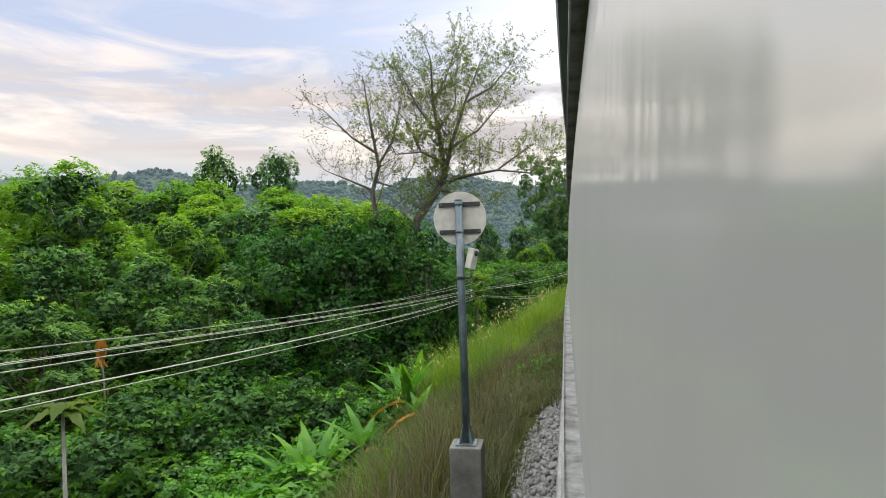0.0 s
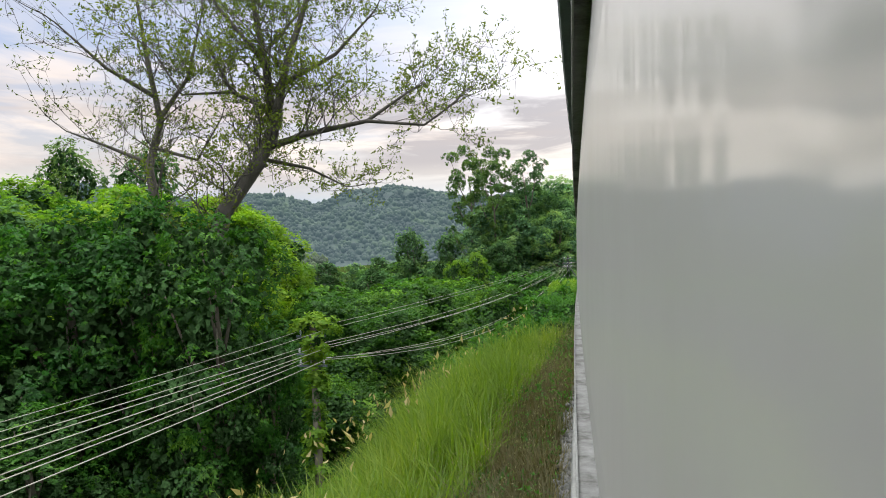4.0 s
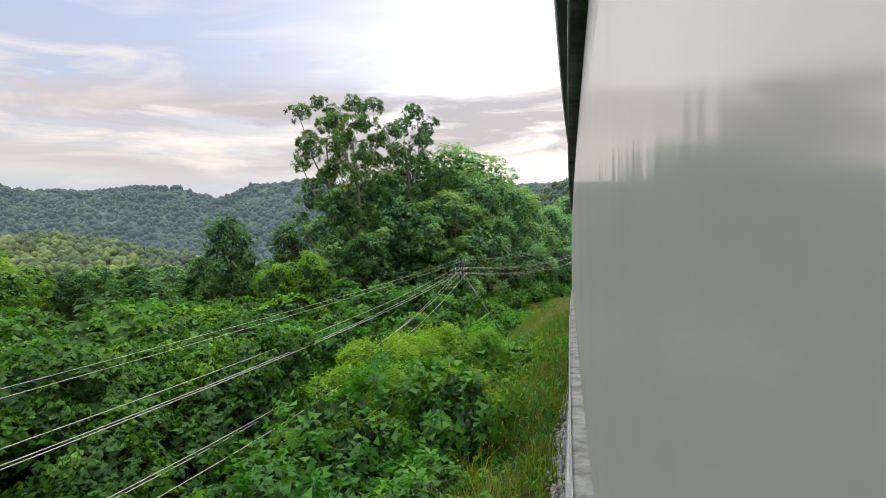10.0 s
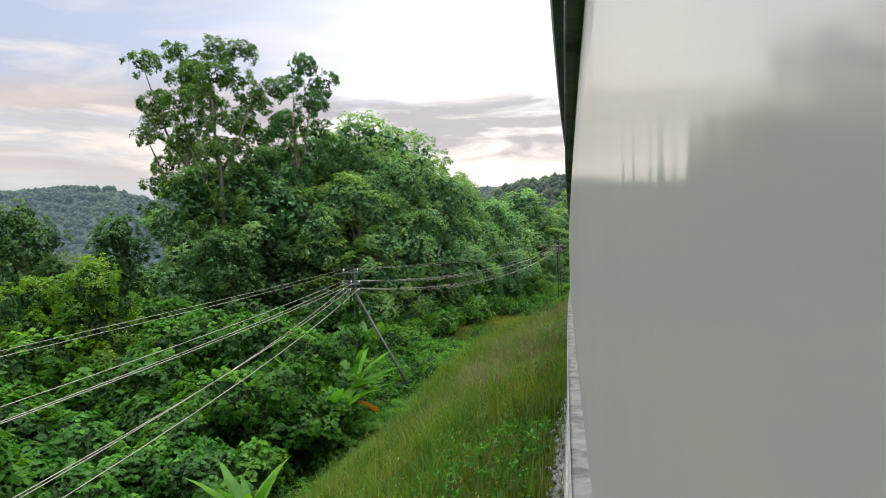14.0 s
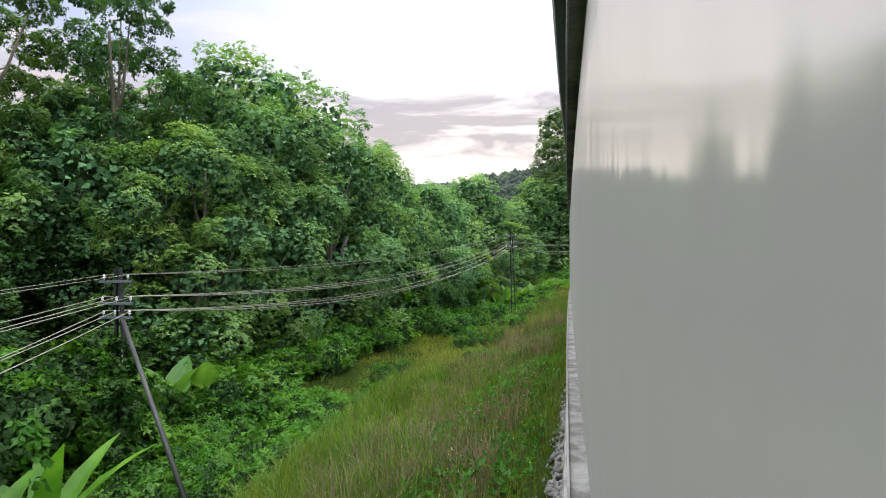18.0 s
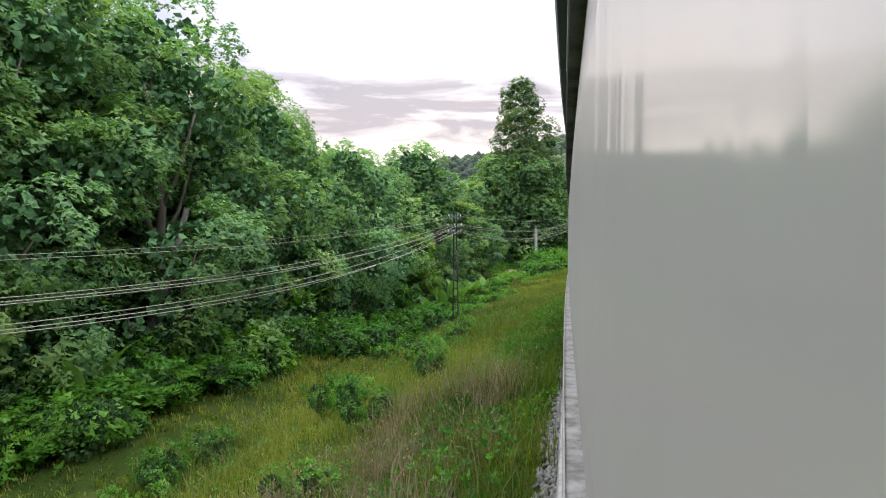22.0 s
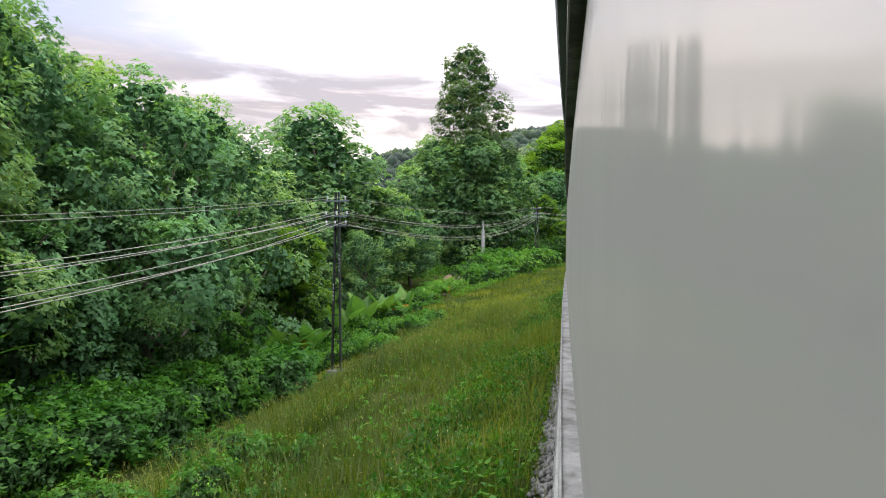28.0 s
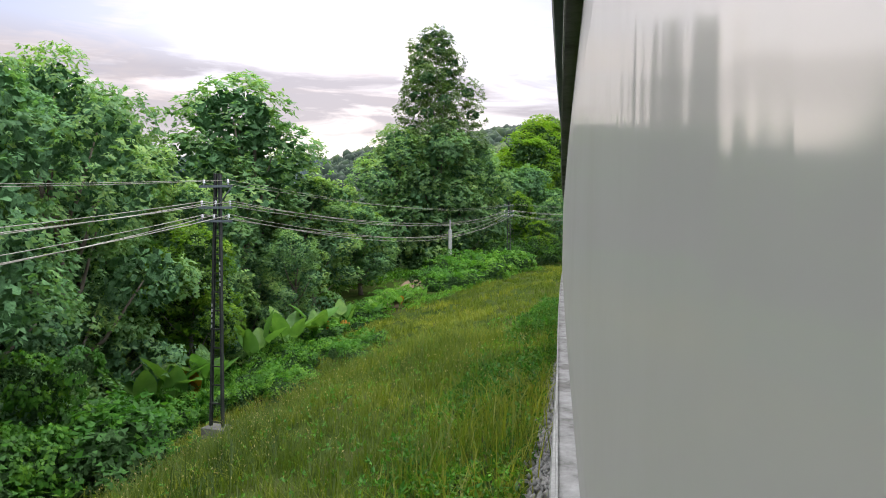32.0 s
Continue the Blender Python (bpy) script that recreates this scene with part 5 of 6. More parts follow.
# ---------------------------------------------------------------- large-leaved plants
def blade(name, length, width, mat, bend, point=0.55, ripple=0.02, heart=0.0):
    """One large leaf: a creased, arching blade growing along +y from a short stalk."""
    n, m = 11, 7
    v = []
    for i in range(n):
        t = i / (n - 1)
        w = width * (math.sin(math.pi * min(t ** point * 0.985 + 0.015, 1.0)) ** 0.8 + 0.02)
        y = length * t
        drop = -bend * length * t * t
        for j in range(m):
            u = j / (m - 1) * 2 - 1
            v.append((u * w / 2, y - heart * width * abs(u) * (1 - t) ** 3, drop + abs(u) * w * 0.15 + ripple * math.sin(y * 24 / length + j)))
    f = [(i * m + j, i * m + j + 1, (i + 1) * m + j + 1, (i + 1) * m + j) for i in range(n - 1) for j in range(m - 1)]
    return mesh_from(name, np.array(v), np.array(f), mat, smooth=True)


TARO = [blade("taro_leaf", 0.9, 0.66, LEAF_TARO, 0.06, 0.52, 0.01, 0.3), blade("taro_leaf", 0.75, 0.55, LEAF_TARO, 0.15, 0.52, 0.015, 0.3)]
TARO_OLD = blade("old_taro_leaf", 0.7, 0.55, LEAF_YELLOW, 0.5, 0.6, 0.03, 0.3)
BANANA = [blade("banana_leaf", 1.5, 0.3, LEAF_BROAD, 0.35, 0.75, 0.012), blade("banana_leaf", 1.25, 0.26, LEAF_BROAD, 0.6, 0.75, 0.02)]
BANANA_OLD = blade("old_banana_leaf", 1.3, 0.36, LEAF_YELLOW, 0.7, 0.75, 0.03)
STEM = {}


def stalk_mesh(h, r, mat):
    key = (h, r)
    if key not in STEM:
        v, f = tube([(0, 0, -0.15), (0, 0.02, h * 0.5), (0, 0.05, h)], [r, r * 0.8, r * 0.5], 8)
        STEM[key] = mesh_from("stalk", v, f, mat, smooth=True)
    return STEM[key]


def big_leaf_plant(kind, s, l, size=1.0, n=6, old=0, seed=0, up=0.0):
    """Taro: upright stalks each with one ovate leaf. Banana: a false stem with a fan of long leaves."""
    rg = random.Random(seed)
    base = Matrix.Translation(P(s, l, gz(s, l) + up)) @ Matrix.Rotation(rg.uniform(0, 6.28), 4, "Z") @ Matrix.Scale(size, 4)
    if kind == "taro":
        root = thing("taro_plant", "giant taro with upright pale green leaves in the ditch", "plant", "large-leaved plants", m=base)
    else:
        root = thing("banana_plant", "young banana plant with long arching green leaves", "plant", "large-leaved plants", m=base)
        part("stem", stalk_mesh(0.9, 0.09, LEAF_BROAD), root, "thick green false stem")
    for i in range(n):
        a = 2 * math.pi * i / n + rg.uniform(-0.4, 0.4)
        dead = i < old
        if kind == "taro":
            h = rg.uniform(0.5, 1.15)
            r = rg.uniform(0.25, 0.6)
            p = Vector((r * math.cos(a), r * math.sin(a), h))
            v, f = tube([(0, 0, -0.1), p * 0.5 + Vector((0, 0, 0.1)), p], [0.035, 0.028, 0.018], 6)
            st = part("stalk", mesh_from("stalk", v, f, LEAF_BROAD, smooth=True), root)
            m = Matrix.Translation(p) @ Matrix.Rotation(a - math.pi / 2, 4, "Z") @ Matrix.Rotation(radians(rg.uniform(25, 88) if not dead else -62), 4, "X")
            part("leaf", TARO_OLD if dead else rg.choice(TARO), root, "withered orange leaf" if dead else "", m)
        else:
            m = Matrix.Translation((0.05 * math.cos(a), 0.05 * math.sin(a), 0.85)) @ Matrix.Rotation(a - math.pi / 2, 4, "Z") @ Matrix.Rotation(radians(rg.uniform(52, 84) if not dead else 5), 4, "X")
            part("leaf", BANANA_OLD if dead else rg.choice(BANANA), root, "yellowed hanging leaf" if dead else "", m)
    return root


for i, (s, l, sz, n, old) in enumerate([(116.3, 13.3, 1.25, 8, 1), (115.6, 13.8, 1.2, 6, 0), (117.4, 13.0, 1.1, 6, 0), (121.7, 12.8, 1.15, 7, 0), (122.8, 12.2, 1.1, 6, 1), (120.4, 13.2, 1.2, 6, 0), (124.6, 12.0, 0.8, 6, 1),
                                     (126.5, 11.4, 0.55, 6, 0), (128.6, 11.0, 0.5, 5, 1), (131, 10.9, 0.5, 5, 0), (85.4, 12.8, 1.35, 4, 0), (86.2, 12.2, 1.2, 3, 0), (88.8, 13.6, 1.2, 4, 0), (82.5, 8.6, 0.8, 4, 1),
                                     (93.0, 12.5, 1.1, 4, 0), (95.3, 12.2, 0.75, 1, 0), (108.6, 11.1, 0.8, 2, 0), (83.8, 13.4, 1.2, 4, 0), (93.2, 11.8, 0.8, 3, 2)]):
    big_leaf_plant("taro", s, l, sz, n, old, 100 + i)
for i, (s, l, sz, n, old, up) in enumerate([(11.8, 5.2, 1.1, 7, 0, 0), (10.2, 5.8, 1.15, 7, 0, 0), (12.8, 6.0, 1.2, 7, 1, 0), (14.4, 5.2, 1.0, 7, 1, 0), (9.2, 6.2, 1.1, 7, 0, 0), (17.2, 5.0, 1.2, 8, 1, 0), (8.7, 6.9, 1.1, 8, 0, 0), (13.2, 5.6, 0.9, 9, 0, 0), (19.2, 5.4, 1.4, 9, 2, 0), (20.6, 6.4, 1.35, 8, 1, 0), (15.6, 4.2, 0.75, 8, 2, 0),
                                         (67.2, 6.0, 0.9, 9, 0, 0), (74.6, 8.2, 1.7, 8, 0, 0), (76.4, 8.7, 1.75, 8, 1, 0), (78.4, 9.4, 1.5, 8, 1, 0), (75.6, 9.8, 1.6, 8, 0, 0), (39.5, 4.0, 0.5, 7, 0, 0), (103, 12.5, 1.0, 8, 0, 1.0), (9.6, 8.6, 1.1, 8, 0, 0)]):
    big_leaf_plant("banana", s, l, sz * (0.85 if s < 30 else 1.0), n, old, 200 + i, up)

# papaya beyond the crop: bare pale stem, drooping fronds at its head
pap = thing("papaya_tree", "small papaya tree with a bare pale stem and drooping fronds", "tree", m=Matrix.Translation(P(11.6, 11.2, gz(11.6, 11.2))))
ph = -0.9 - gz(11.6, 11.2)
part("trunk", mesh_from("papaya_trunk", *tube([(0, 0, -0.2), (0.05, 0, ph * 0.5), (0.02, 0.02, ph)], [0.07, 0.05, 0.035], 8), BARK_PALE, smooth=True), pap)
FROND = blade("frond", 0.75, 0.4, LEAF_OLIVE, 0.8, 0.5, 0.05)
for i in range(9):
    part("frond", FROND, pap, m=Matrix.Translation((0.02, 0.02, ph)) @ Matrix.Rotation(i * 0.72, 4, "Z") @ Matrix.Rotation(radians(15 + 12 * (i % 3)), 4, "X"))


for root in [r for r in FIRST]:
    for o in (*root.children_recursive, root):
        bpy.data.objects.remove(o)


# ---------------------------------------------------------------- the two bare trees
def branching(stems, seed, reach, twigs, mat_leaf, name, label, at, turn, leaf_n=3):
    """A thinly leaved tree from its main stems (points, start and end radius); boughs and twigs grow from them."""
    rg = np.random.default_rng(seed)
    wood, tips = Geo(), []

    def grow(p, d, length, r, level):
        pts, q = [p], p
        r = max(r, 0.011)
        k = 4 if level < 2 else 3
        for i in range(k):
            d = (d + Vector(rg.normal(size=3)) * 0.22 + Vector((0, 0, 0.10))).normalized()
            q = q + d * (length / k)
            pts.append(q)
        wood.add(*tube(pts, [r * (1 - 0.75 * i / k) for i in range(k + 1)], 5 if level < 2 else 3, cap=False))
        if level >= 3:
            tips.append((pts[-1], d))
            tips.append((pts[-2], d))
            return
        for i in range(twigs[level]):
            a = pts[1 + int(rg.integers(k))]
            dd = (d + Vector(rg.normal(size=3)) * 0.75).normalized()
            grow(a, dd, length * rg.uniform(0.45, 0.7), r * 0.5, level + 1)
        tips.append((pts[-1], d))

    for pts, r0, r1 in stems:
        pts = [Vector(p) for p in pts]
        n = len(pts)
        rad = [r0 + (r1 - r0) * i / (n - 1) for i in range(n)]
        wood.add(*tube(pts, rad, 9, cap=False))
        for i in range(1, n):
            for j in range(reach):
                t = rg.uniform(0, 1)
                p = pts[i - 1].lerp(pts[i], t)
                if p.z < 6.0 + seed % 2:
                    continue
                d = ((pts[i] - pts[i - 1]).normalized() * 0.6 + Vector((rg.normal(), rg.normal(), 0.25))).normalized()
                grow(p, d, rg.uniform(1.3, 3.0), min(max(rad[i] * 0.3, 0.018), 0.045), 1)
        grow(pts[-1], (pts[-1] - pts[-2]).normalized(), 1.8, r1, 1)
    root = thing(name, label, "tree", "bare trees", m=Matrix.Translation(at) @ Matrix.Rotation(radians(turn), 4, "Z"))
    part("trunk", wood.mesh("bare_trunk", TWIG, True), root)
    base = np.repeat(np.array([tuple(p) for p, _ in tips]), leaf_n, axis=0) + rg.normal(size=(len(tips) * leaf_n, 3)) * 0.07
    way = unit(rg.normal(size=base.shape) + np.array([0, 0, 0.1]))
    side = unit(np.cross(way, rg.normal(size=base.shape)))
    ln = 0.15 * rg.uniform(0.6, 1.3, len(base))
    part("crown", mesh_from("sparse_leaves", *leaves(base, way, side, ln, ln * 0.4), mat_leaf), root, "sparse small olive leaves")


zB = gz(37.5, 12)
zB0 = -zB
branching([
    ([(-1.3, 0, -0.3), (-1.3, 0, zB0 + 3.0), (-0.9, 0, zB0 + 4.6), (0.4, 0, zB0 + 6.4), (1.0, 0, zB0 + 7.6)], 0.36, 0.24),
    ([(1.0, 0, zB0 + 7.6), (0.8, 0.5, zB0 + 10), (0.4, 0.8, zB0 + 12.6), (0.3, 0.4, zB0 + 15.2)], 0.2, 0.05),
    ([(1.0, 0, zB0 + 7.6), (1.5, -0.4, zB0 + 9.6), (2.4, -0.6, zB0 + 12.2), (3.4, -0.3, zB0 + 14.6)], 0.19, 0.04),
    ([(0.8, 0, zB0 + 7.0), (2.4, -0.5, zB0 + 7.4), (4.4, -1.0, zB0 + 7.7), (6.2, -0.6, zB0 + 9.0)], 0.15, 0.035),
    ([(0.9, 0, zB0 + 8.4), (-0.5, 0.6, zB0 + 9.2), (-1.5, 0.8, zB0 + 11.4)], 0.12, 0.03),
    ([(1.2, 0, zB0 + 9.2), (3.4, 0.4, zB0 + 10.6), (5.0, 0.6, zB0 + 12.4)], 0.11, 0.03),
    ([(0.9, 0.2, zB0 + 10), (-0.7, -0.4, zB0 + 12), (-1.6, -0.2, zB0 + 14)], 0.1, 0.03),
    ([(0.5, 0.2, zB0 + 6.6), (2.2, 0.8, zB0 + 6.3), (3.6, 1.2, zB0 + 5.6)], 0.09, 0.025),
    ([(0.4, 0.8, zB0 + 12.6), (1.3, 0.9, zB0 + 14.2), (1.8, 0.9, zB0 + 15.6)], 0.07, 0.03),
    ([(2.4, -0.6, zB0 + 12.2), (4.2, -0.9, zB0 + 13.2), (5.4, -0.8, zB0 + 14.6)], 0.07, 0.025),
    ([(0.7, 0.5, zB0 + 10.6), (2.0, 1.6, zB0 + 12.6), (2.2, 2.2, zB0 + 14.8)], 0.08, 0.03),
    ([(4.4, -1.0, zB0 + 7.7), (6.4, -1.6, zB0 + 7.4), (7.6, -1.8, zB0 + 8.2)], 0.07, 0.025),
    ([(-0.5, 0.6, zB0 + 9.2), (-2.2, 0.2, zB0 + 9.0), (-3.0, 0.0, zB0 + 10.4)], 0.06, 0.025),
], 4, 5, (4, 5, 3), LEAF_PALE, "bare_tree", "tall thinly leaved tree with a leaning pale trunk", P(38.4, 12.1, zB), 12, 5)
zA = gz(38, 15.8)
zA0 = -zA
branching([
    ([(-0.3, 0, -0.3), (-0.3, 0, zA0 + 4.0), (-0.7, 0, zA0 + 6.6), (-0.2, 0, zA0 + 8.4), (-0.6, 0, zA0 + 10.8), (-1.0, 0.2, zA0 + 13.6)], 0.24, 0.05),
    ([(-0.3, 0, zA0 + 8.4), (0.8, 0.3, zA0 + 10.2), (1.4, 0.4, zA0 + 12.8)], 0.11, 0.03),
    ([(-0.4, 0, zA0 + 9.4), (-2.0, -0.3, zA0 + 10.4), (-3.6, -0.6, zA0 + 12.0)], 0.1, 0.03),
    ([(-0.7, 0, zA0 + 6.8), (-2.4, 0.4, zA0 + 7.6), (-3.8, 0.5, zA0 + 8.2)], 0.09, 0.025),
    ([(-0.5, 0, zA0 + 7.4), (1.2, -0.5, zA0 + 6.8), (2.2, -0.7, zA0 + 8.4)], 0.09, 0.025),
], 9, 4, (4, 4, 3), LEAF_OLIVE, "bare_tree", "slender thinly leaved tree over the creepers", P(38.6, 15.8, zA), 12, 2)

# tall open tree behind the far bend
lb = []
for i in range(34):
    z = 10.0 + 12.4 * (i + 0.5) / 34
    w = 3.9 * min(1.0, ((23.4 - z) / 7.5) ** 0.8)
    a = i * 2.4
    k = 0.75 + 0.45 * min(1.0, (23.4 - z) / 6)
    lb.append((w * math.cos(a) * rng.uniform(0.35, 1), w * math.sin(a) * rng.uniform(0.35, 1), z, k, k, 0.85 * k))
lb += [(0.5, 0.3, 22.4, 0.55, 0.55, 0.7), (-1.1, -0.4, 21.9, 0.5, 0.5, 0.6)]
zc = gz(155.2, 23.8)
ctree = thing("tall_tree", "tall tree with an open oval crown, greyed by painted haze", "tree", m=Matrix.Translation(P(155.2, 22.6, zc)) @ Matrix.Diagonal((1.2, 1.2, (23.1 - zc) / 23.1, 1)))
part("trunk", limbs(23, lb[::3], 0.28, BARK_PALE, 0.5, seed=5), ctree)
part("crown", crown(lb, 7000, 5, 0.23, 0.145, 0.4, 0.5, jag=0.2, low=-1.0, simple=True, tufts=20).mesh("tall_crown", [LEAF_GREY_HAZED, SHADE_CORE_NEAR]), ctree)


# ---------------------------------------------------------------- sign beside the line
def joined(*bms):
    bm = bmesh.new()
    for b in bms:
        me = bpy.data.meshes.new("t")
        b.to_mesh(me)
        b.free()
        bm.from_mesh(me)
        bpy.data.meshes.remove(me)
    return bm


sx, sl_ = 5.96, 1.03
sign_m = Matrix.Translation(P(sx, sl_, 0)) @ Matrix.Rotation(heading(sx) + radians(3), 4, "Z") @ Matrix.Rotation(radians(-0.6), 4, "Y")
sign = thing("trackside_sign", "round white sign seen from behind on a galvanised post", "sign", m=sign_m)
part("plinth", bmesh_data("plinth", box(0.31, 0.31, 1.25, 0.012, (0, 0, 0.075)), CONCRETE), sign, "weathered concrete block")
part("post", bmesh_data("post", rod(0.038, 0.038, 2.38, (0, 0, 0.70), 20), POST_STEEL, True), sign, "grey galvanised steel tube")
part("base_plate", bmesh_data("base_plate", box(0.2, 0.2, 0.012, 0.003, (0, 0, 0.707)), POST_STEEL), sign)
for a in range(4):
    g = bmesh.new()
    vs = [g.verts.new(p) for p in ((0.03, -0.004, 0.713), (0.095, -0.004, 0.713), (0.04, -0.004, 0.90), (0.03, -0.004, 0.90), (0.03, 0.004, 0.713), (0.095, 0.004, 0.713), (0.04, 0.004, 0.90), (0.03, 0.004, 0.90))]
    for q in ((0, 1, 2, 3), (7, 6, 5, 4), (0, 4, 5, 1), (1, 5, 6, 2), (2, 6, 7, 3), (3, 7, 4, 0)):
        g.faces.new([vs[i] for i in q])
    part("gusset", bmesh_data("gusset", g, POST_STEEL), sign, m=Matrix.Rotation(a * math.pi / 2 + 0.78, 4, "Z"))
face = part("disc", bmesh_data("disc", rod(0.264, 0.264, 0.006, (0, 0.058, 2.91), 64, Matrix.Rotation(radians(-90), 4, "X")), CREAM_ENAMEL), sign, "round white enamelled plate")
for z in (3.045, 2.775):
    strap = part("bracket", bmesh_data("bracket", joined(box(0.41, 0.008, 0.045, 0.002, (0, 0.048, z)), box(0.11, 0.03, 0.045, 0.004, (0, 0.04, z))), BLACK), sign, "black flat steel strap")
    part("clamp", bmesh_data("clamp", rod(0.042, 0.042, 0.02, (0, 0, z - 0.01), 20), POST_STEEL, True), strap)
    for x in (-0.185, 0.185):
        part("bolt", bmesh_data("bolt", rod(0.011, 0.009, 0.012, (x, 0.044, z), 6, Matrix.Rotation(radians(90), 4, "X")), POST_STEEL), strap)
cap = part("post_cap", bmesh_data("post_cap", rod(0.04, 0.034, 0.012, (0, 0, 3.08), 20), POST_STEEL, True), sign)
tilt = Matrix.Translation((0.085, 0.0, 2.39)) @ Matrix.Rotation(radians(24), 4, "Z") @ Matrix.Rotation(radians(14), 4, "Y") @ Matrix.Rotation(radians(34), 4, "Z")
lamp = part("signal_box", bmesh_data("signal_box", box(0.085, 0.075, 0.20, 0.006, (0, 0, 0.12)), CREAM_ENAMEL), sign, "small tilted white box with a round lens", tilt)
part("lens", bmesh_data("lens", rod(0.027, 0.025, 0.012, (0.004, -0.037, 0.175), 20, Matrix.Rotation(radians(90), 4, "X")), BLACK, True), lamp, "dark round lens")
part("box_bracket", mesh_from("box_bracket", *tube([(0.03, 0, 2.33), (0.07, 0, 2.32), (0.1, 0, 2.33), (0.108, 0, 2.40)], [0.013, 0.013, 0.013, 0.013], 8), POST_STEEL, smooth=True), sign)
part("band", bmesh_data("band", rod(0.043, 0.043, 0.045, (0, 0, 2.31), 20), POST_STEEL, True), sign)

# ---------------------------------------------------------------- masts and wires
INSUL = plain("white_porcelain", [(0.3, (0.6, 0.62, 0.62)), (0.7, (0.8, 0.82, 0.82))], 5.0, 0.25, 0, 50.0, 0.0)
LEVELS = [(-0.20, (-0.34, 0.34)), (-0.72, (-0.40, 0.0, 0.40)), (-1.05, (-0.36, 0.05, 0.38))]
MASTS = [(-9.0, 8.0, 2.9), (35.0, 7.7, 0.85), (81.8, 10.9, 2.3), (113.2, 9.42, 3.85), (149.0, 12.0, 5.2), (186.0, 13.0, 7.6)]


def arm_mesh(w):
    return bmesh_data("crossarm", joined(box(w, 0.012, 0.06, 0.002, (0, -0.03, 0)), box(w, 0.04, 0.006, 0.001, (0, -0.012, 0.027))), GALV)


def insulator_mesh():
    return bmesh_data("insulator", joined(rod(0.012, 0.012, 0.10, (0, 0, 0.0), 8), rod(0.035, 0.028, 0.035, (0, 0, 0.05), 12), rod(0.026, 0.03, 0.04, (0, 0, 0.085), 12), rod(0.03, 0.012, 0.02, (0, 0, 0.125), 12)), INSUL, True)


INS = insulator_mesh()


def lattice_mast(s, l, top, label):
    """Two black steel channels, closer at the head, tied by flat rungs on a concrete block; three crossarms."""
    z0 = gz(s, l)
    h = top - z0
    root = thing("telegraph_mast", label, "mast", "telegraph masts along the line", m=Matrix.Translation(P(s, l, z0)) @ Matrix.Rotation(heading(s), 4, "Z"))
    part("footing", bmesh_data("footing", box(0.6, 0.45, 0.9, 0.02, (0, 0, -0.22)), CONCRETE), root, "grey concrete footing")
    half0, half1 = 0.19, 0.08
    for sg in (-1, 1):
        lean = math.atan2(half0 - half1, h) * sg
        bm = joined(box(0.012, 0.09, h - 0.2, 0.002, (0, 0, (h + 0.2) / 2)), box(0.05, 0.012, h - 0.2, 0.002, (sg * -0.02, 0.04, (h + 0.2) / 2)), box(0.05, 0.012, h - 0.2, 0.002, (sg * -0.02, -0.04, (h + 0.2) / 2)))
        bmesh.ops.transform(bm, matrix=Matrix.Translation((sg * half0, 0, 0)) @ Matrix.Rotation(-lean, 4, "Y"), verts=bm.verts)
        ch = part("channel", bmesh_data("channel", bm, BLACK), root, "black steel channel")
        # stencilled figures, as bars
        for i in range(5):
            z = h * (0.66 if sg > 0 else 0.50) - i * 0.13
            x = sg * (half0 + (half1 - half0) * z / h) - sg * 0.02
            part("stencil_mark", bmesh_data("stencil_mark", box(0.03, 0.003, 0.075, 0, (x, -0.0485, z)), WHITE), ch, "white stencilled bar")
    z = 0.35
    while z < h - 0.2:
        w = 2 * (half0 + (half1 - half0) * z / h)
        part("rung", bmesh_data("rung", box(w, 0.008, 0.035, 0.001, (0, -0.046, z)), BLACK), root)
        z += 0.46
    for dz, xs in LEVELS:
        arm = part("crossarm", arm_mesh(0.95), root, "galvanised crossarm", Matrix.Translation((0, -0.06, h + dz - 0.12)))
        for x in xs:
            part("insulator", INS, arm, "white porcelain insulator", Matrix.Translation((-x, -0.015, 0.03)))
    stay = tube([(0.08, -0.05, h - 0.75), (0.44, -0.07, h - 0.34)], [0.014, 0.014], 6)
    part("brace", mesh_from("brace", *stay, GALV), root)
    return root


for s, l, top in MASTS[2:]:
    lattice_mast(s, l, top, "black steel lattice telegraph mast on a concrete footing")
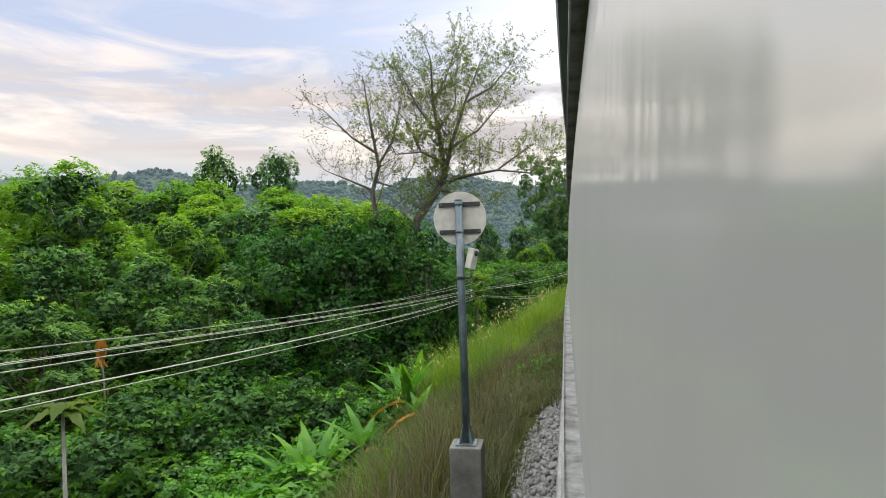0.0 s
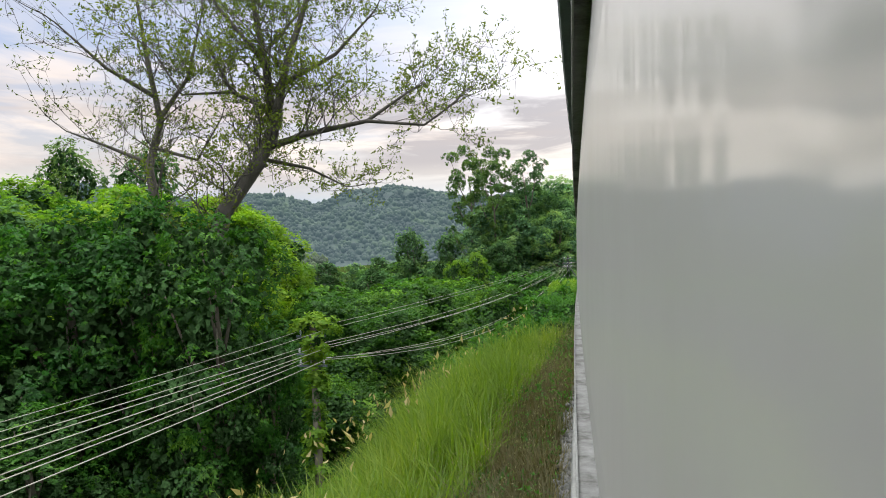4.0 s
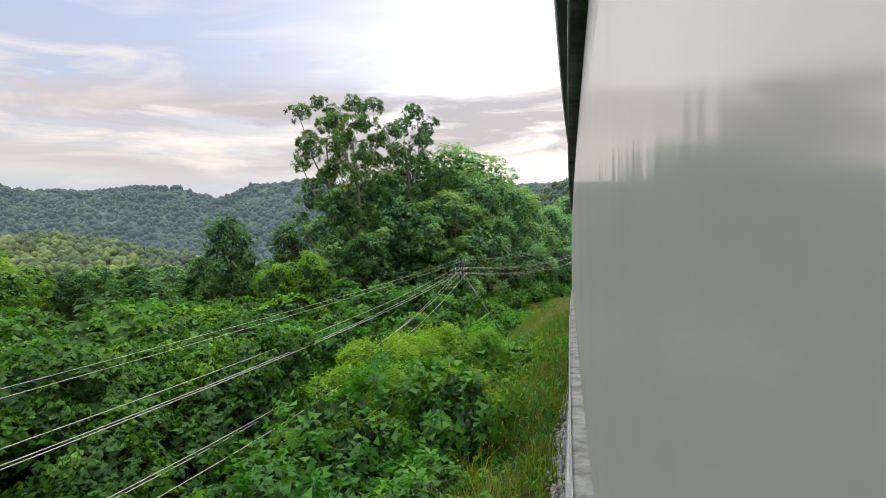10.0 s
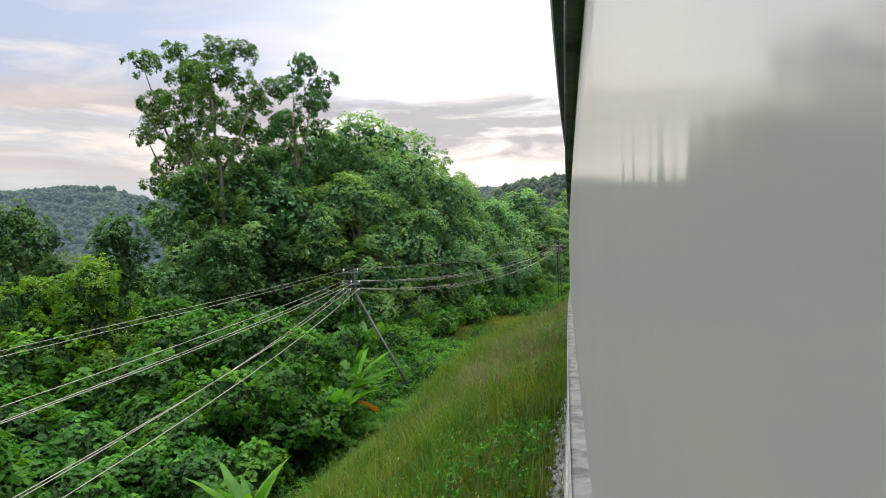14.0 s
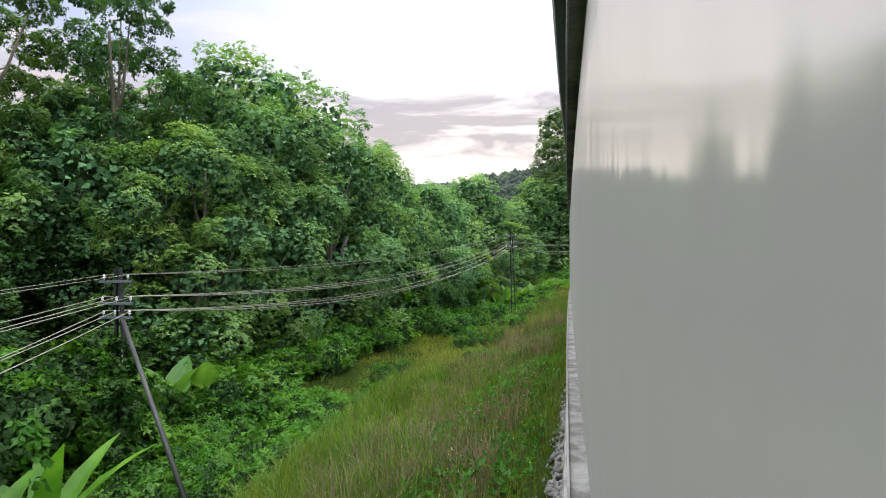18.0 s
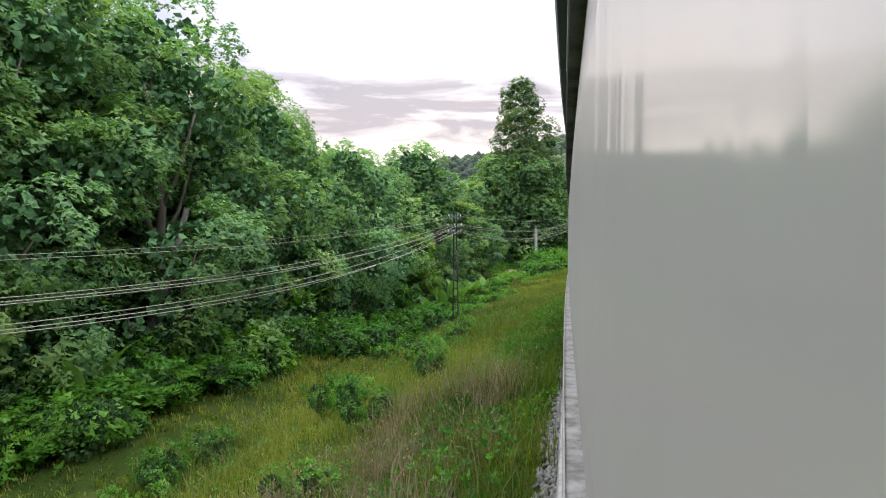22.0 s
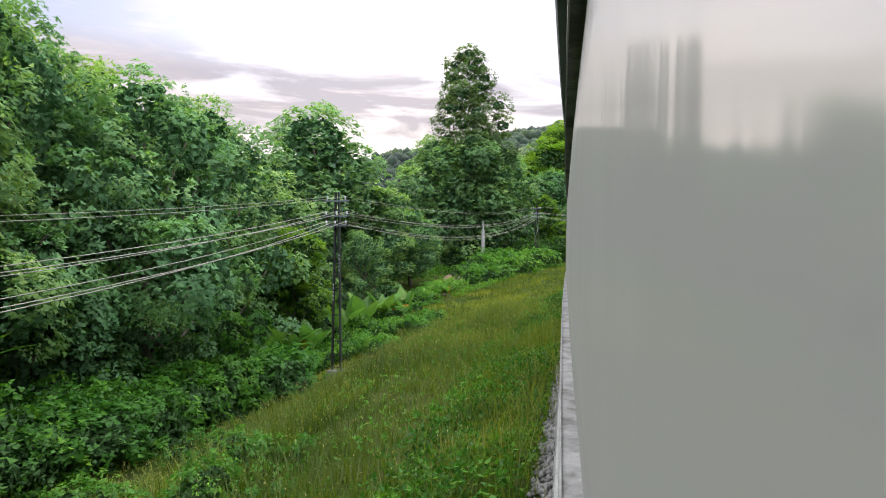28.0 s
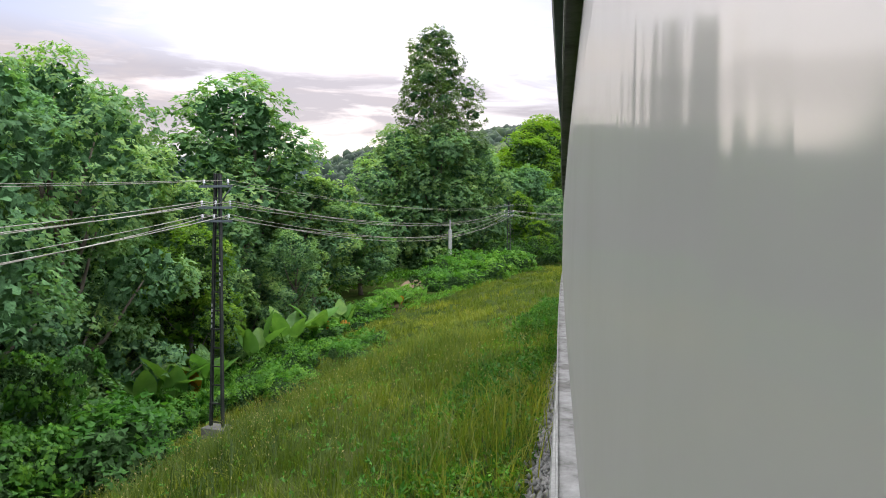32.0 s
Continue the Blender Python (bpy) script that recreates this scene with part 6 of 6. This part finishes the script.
for s, l, top in MASTS[:2]:
    z0 = gz(s, l)
    pole = thing("wooden_pole", "dark wooden telegraph pole smothered in creepers", "pole", "telegraph masts along the line", m=Matrix.Translation(P(s, l, z0)) @ Matrix.Rotation(heading(s), 4, "Z"))
    part("shaft", mesh_from("shaft", *tube([(0, 0, -0.4), (0, 0, 3), (0, 0, top - z0)], [0.13, 0.12, 0.1], 10), BARK, smooth=True), pole, "dark weathered shaft")
    for dz, xs in LEVELS:
        arm = part("crossarm", arm_mesh(0.95), pole, "galvanised crossarm", Matrix.Translation((0, -0.1, top - z0 + dz - 0.12)))
        for x in xs:
            part("insulator", INS, arm, "white porcelain insulator", Matrix.Translation((-x, -0.015, 0.03)))
    h = top - z0
    head = [(0, 0, h + 0.02, 0.42, 0.42, 0.26), (-0.3, 0, h - 0.1, 0.36, 0.36, 0.22), (0.42, 0.1, h - 0.05, 0.34, 0.34, 0.24), (0.2, -0.2, h - 0.5, 0.3, 0.3, 0.35)]
    col = [(0.08 * math.sin(i), 0.08 * math.cos(i), h - 0.8 - 0.6 * i, 0.26, 0.26, 0.4) for i in range(int(h / 0.6) - 1)]
    part("creeper", crown(head + col, 900, 5, 0.13, 0.09, 0.6, 0.5, jag=0.3, low=-1).mesh("pole_creeper", [LEAF_LIGHT, SHADE_CORE]), pole, "yellow-green creeper over the head")

# creeper and strut on the mast in the ditch
cs, cl, ct = MASTS[2]
cz = gz(cs, cl)
creep = thing("mast_creeper", "green creeper climbing the lower half of the mast", "creeper", m=Matrix.Translation(P(cs, cl, cz)))
part("leaves", crown([(0.1 * math.sin(i * 2), 0.1 * math.cos(i * 2), 0.3 + 0.5 * i, 0.32, 0.32, 0.4) for i in range(8)], 700, 5, 0.14, 0.09, 0.7, 0.55, jag=0.25, low=-1).mesh("mast_creeper", [LEAF_VINE, SHADE_CORE]), creep)
strut = thing("mast_strut", "black steel strut leaning on the mast", "strut")
part("bar", mesh_from("bar", *tube([P(79.7, 7.0, gz(79.7, 7.0) - 0.3), P(81.75, 10.8, 1.2)], [0.055, 0.05], 8), BLACK, smooth=True), strut)


def wire(a, b, sag, r, mat):
    n = 22
    pts = [a.lerp(b, i / n) + Vector((0, 0, -4 * sag * (i / n) * (1 - i / n))) for i in range(n + 1)]
    w = thing("overhead_wire", "pale bare overhead wire sagging between masts", "wire", "wires along the line")
    part("strand", mesh_from("strand", *tube(pts, [r] * (n + 1), 5, cap=False), mat, smooth=True), w)


for k, ((s0, l0, t0), (s1, l1, t1)) in enumerate(zip(MASTS, MASTS[1:])):
    for i, (dz, xs) in enumerate(LEVELS):
        for j, x in enumerate(xs):
            sag = ((0.62, 0.25, 0.42), (0.28, 0.75, 1.75), (0.55, 0.85, 1.15), (0.55, 0.85, 1.15), (0.5, 0.7, 1.0))[k][i] * (0.94 + 0.07 * ((i * 3 + j * 2 + k) % 4))
            wire(P(s0, l0 + x, t0 + dz + 0.04), P(s1, l1 + x, t1 + dz + 0.04), sag, (0.0055, 0.0085, 0.0095)[i], WIRE)

# concrete marker post and the earth track behind it
post = thing("concrete_post", "pale concrete post among the bushes", "post", m=Matrix.Translation(P(152, 19, gz(152, 19))))
part("shaft", bmesh_data("post_shaft", joined(box(0.28, 0.28, 4.0, 0.02, (0, 0, 1.9)), box(0.12, 0.12, 1.0, 0.01, (0, 0, 4.3))), PALE_CONCRETE), post)


def earth_track():
    g = Geo()
    n = 26
    v = []
    for i in range(n):
        t = i / (n - 1)
        s, l = 128.4 + 13.5 * t, 11.8 + 4.5 * t + 0.2 * math.sin(t * 5)
        for w in (-1.0, 0.0, 1.0):
            v.append(tuple(P(s, l + w, gz(s, l + w) + 0.07)))
    f = [(i * 3 + j, i * 3 + j + 1, i * 3 + j + 4, i * 3 + j + 3) for i in range(n - 1) for j in range(2)]
    g.add(np.array(v), np.array(f))
    tagged(new("earth_track", g.mesh("earth_track", EARTH, True)), "bare brown earth track between the trees", "track", kind="structure")


earth_track()

# far pylon on the low hill
pyl = thing("transmission_pylon", "pale lattice power pylon on the far low hill", "pylon", m=Matrix.Translation((-77.0, 204.7, -4.0)))
H = 15.5
for a in (-1, 1):
    for b in (-1, 1):
        part("leg", mesh_from("leg", *tube([(a * 2.4, b * 2.4, 0), (a * 0.7, b * 0.7, H * 0.7), (a * 0.35, b * 0.35, H)], [0.11, 0.09, 0.07], 4), GALV), pyl)
for i in range(9):
    z = H * (i + 0.6) / 9.6
    w = 2.4 - 2.0 * z / H
    for a in (-1, 1):
        part("lattice_bar", mesh_from("lattice_bar", *tube([(a * w, -w, z), (-a * w * 0.9, -w * 0.9, z + H / 9.6)], [0.07, 0.07], 4), GALV), pyl)
for z in (0.62, 0.76, 0.9):
    part("arm", mesh_from("arm", *tube([(-3.2, 0, H * z), (0, 0, H * z + 0.5), (3.2, 0, H * z)], [0.06, 0.12, 0.06], 4), GALV), pyl)

lt = thing("leaning_trunk", "bare pale trunk leaning out of the undergrowth", "tree", m=Matrix.Translation(P(97.3, 14.2, gz(97.3, 14.2))) @ Matrix.Rotation(heading(97.3), 4, "Z"))
part("trunk", mesh_from("leaning_trunk", *tube([(-0.9, 0, -0.3), (-0.3, 0, 1.4), (0.5, 0.1, 3.4), (1.0, 0.2, 5.2)], [0.17, 0.15, 0.13, 0.09], 9), BARK_PALE, smooth=True), lt)

dead = thing("dead_frond", "hanging bunch of orange dead leaves in the trees", "leaves", m=Matrix.Translation(P(20.5, 19.5, -1.1)))
part("stalk", mesh_from("dead_stalk", *tube([(0, 0, gz(20.5, 19.5) + 1.1), (0.1, 0, -2.0), (0, 0, 0.4)], [0.05, 0.04, 0.02], 6), BARK, smooth=True), dead)
for i in range(7):
    part("leaf", BANANA_OLD, dead, m=Matrix.Translation((0.04 * i - 0.12, 0, 0.3)) @ Matrix.Rotation(i * 0.9, 4, "Z") @ Matrix.Rotation(radians(-68), 4, "X") @ Matrix.Scale(0.75, 4))
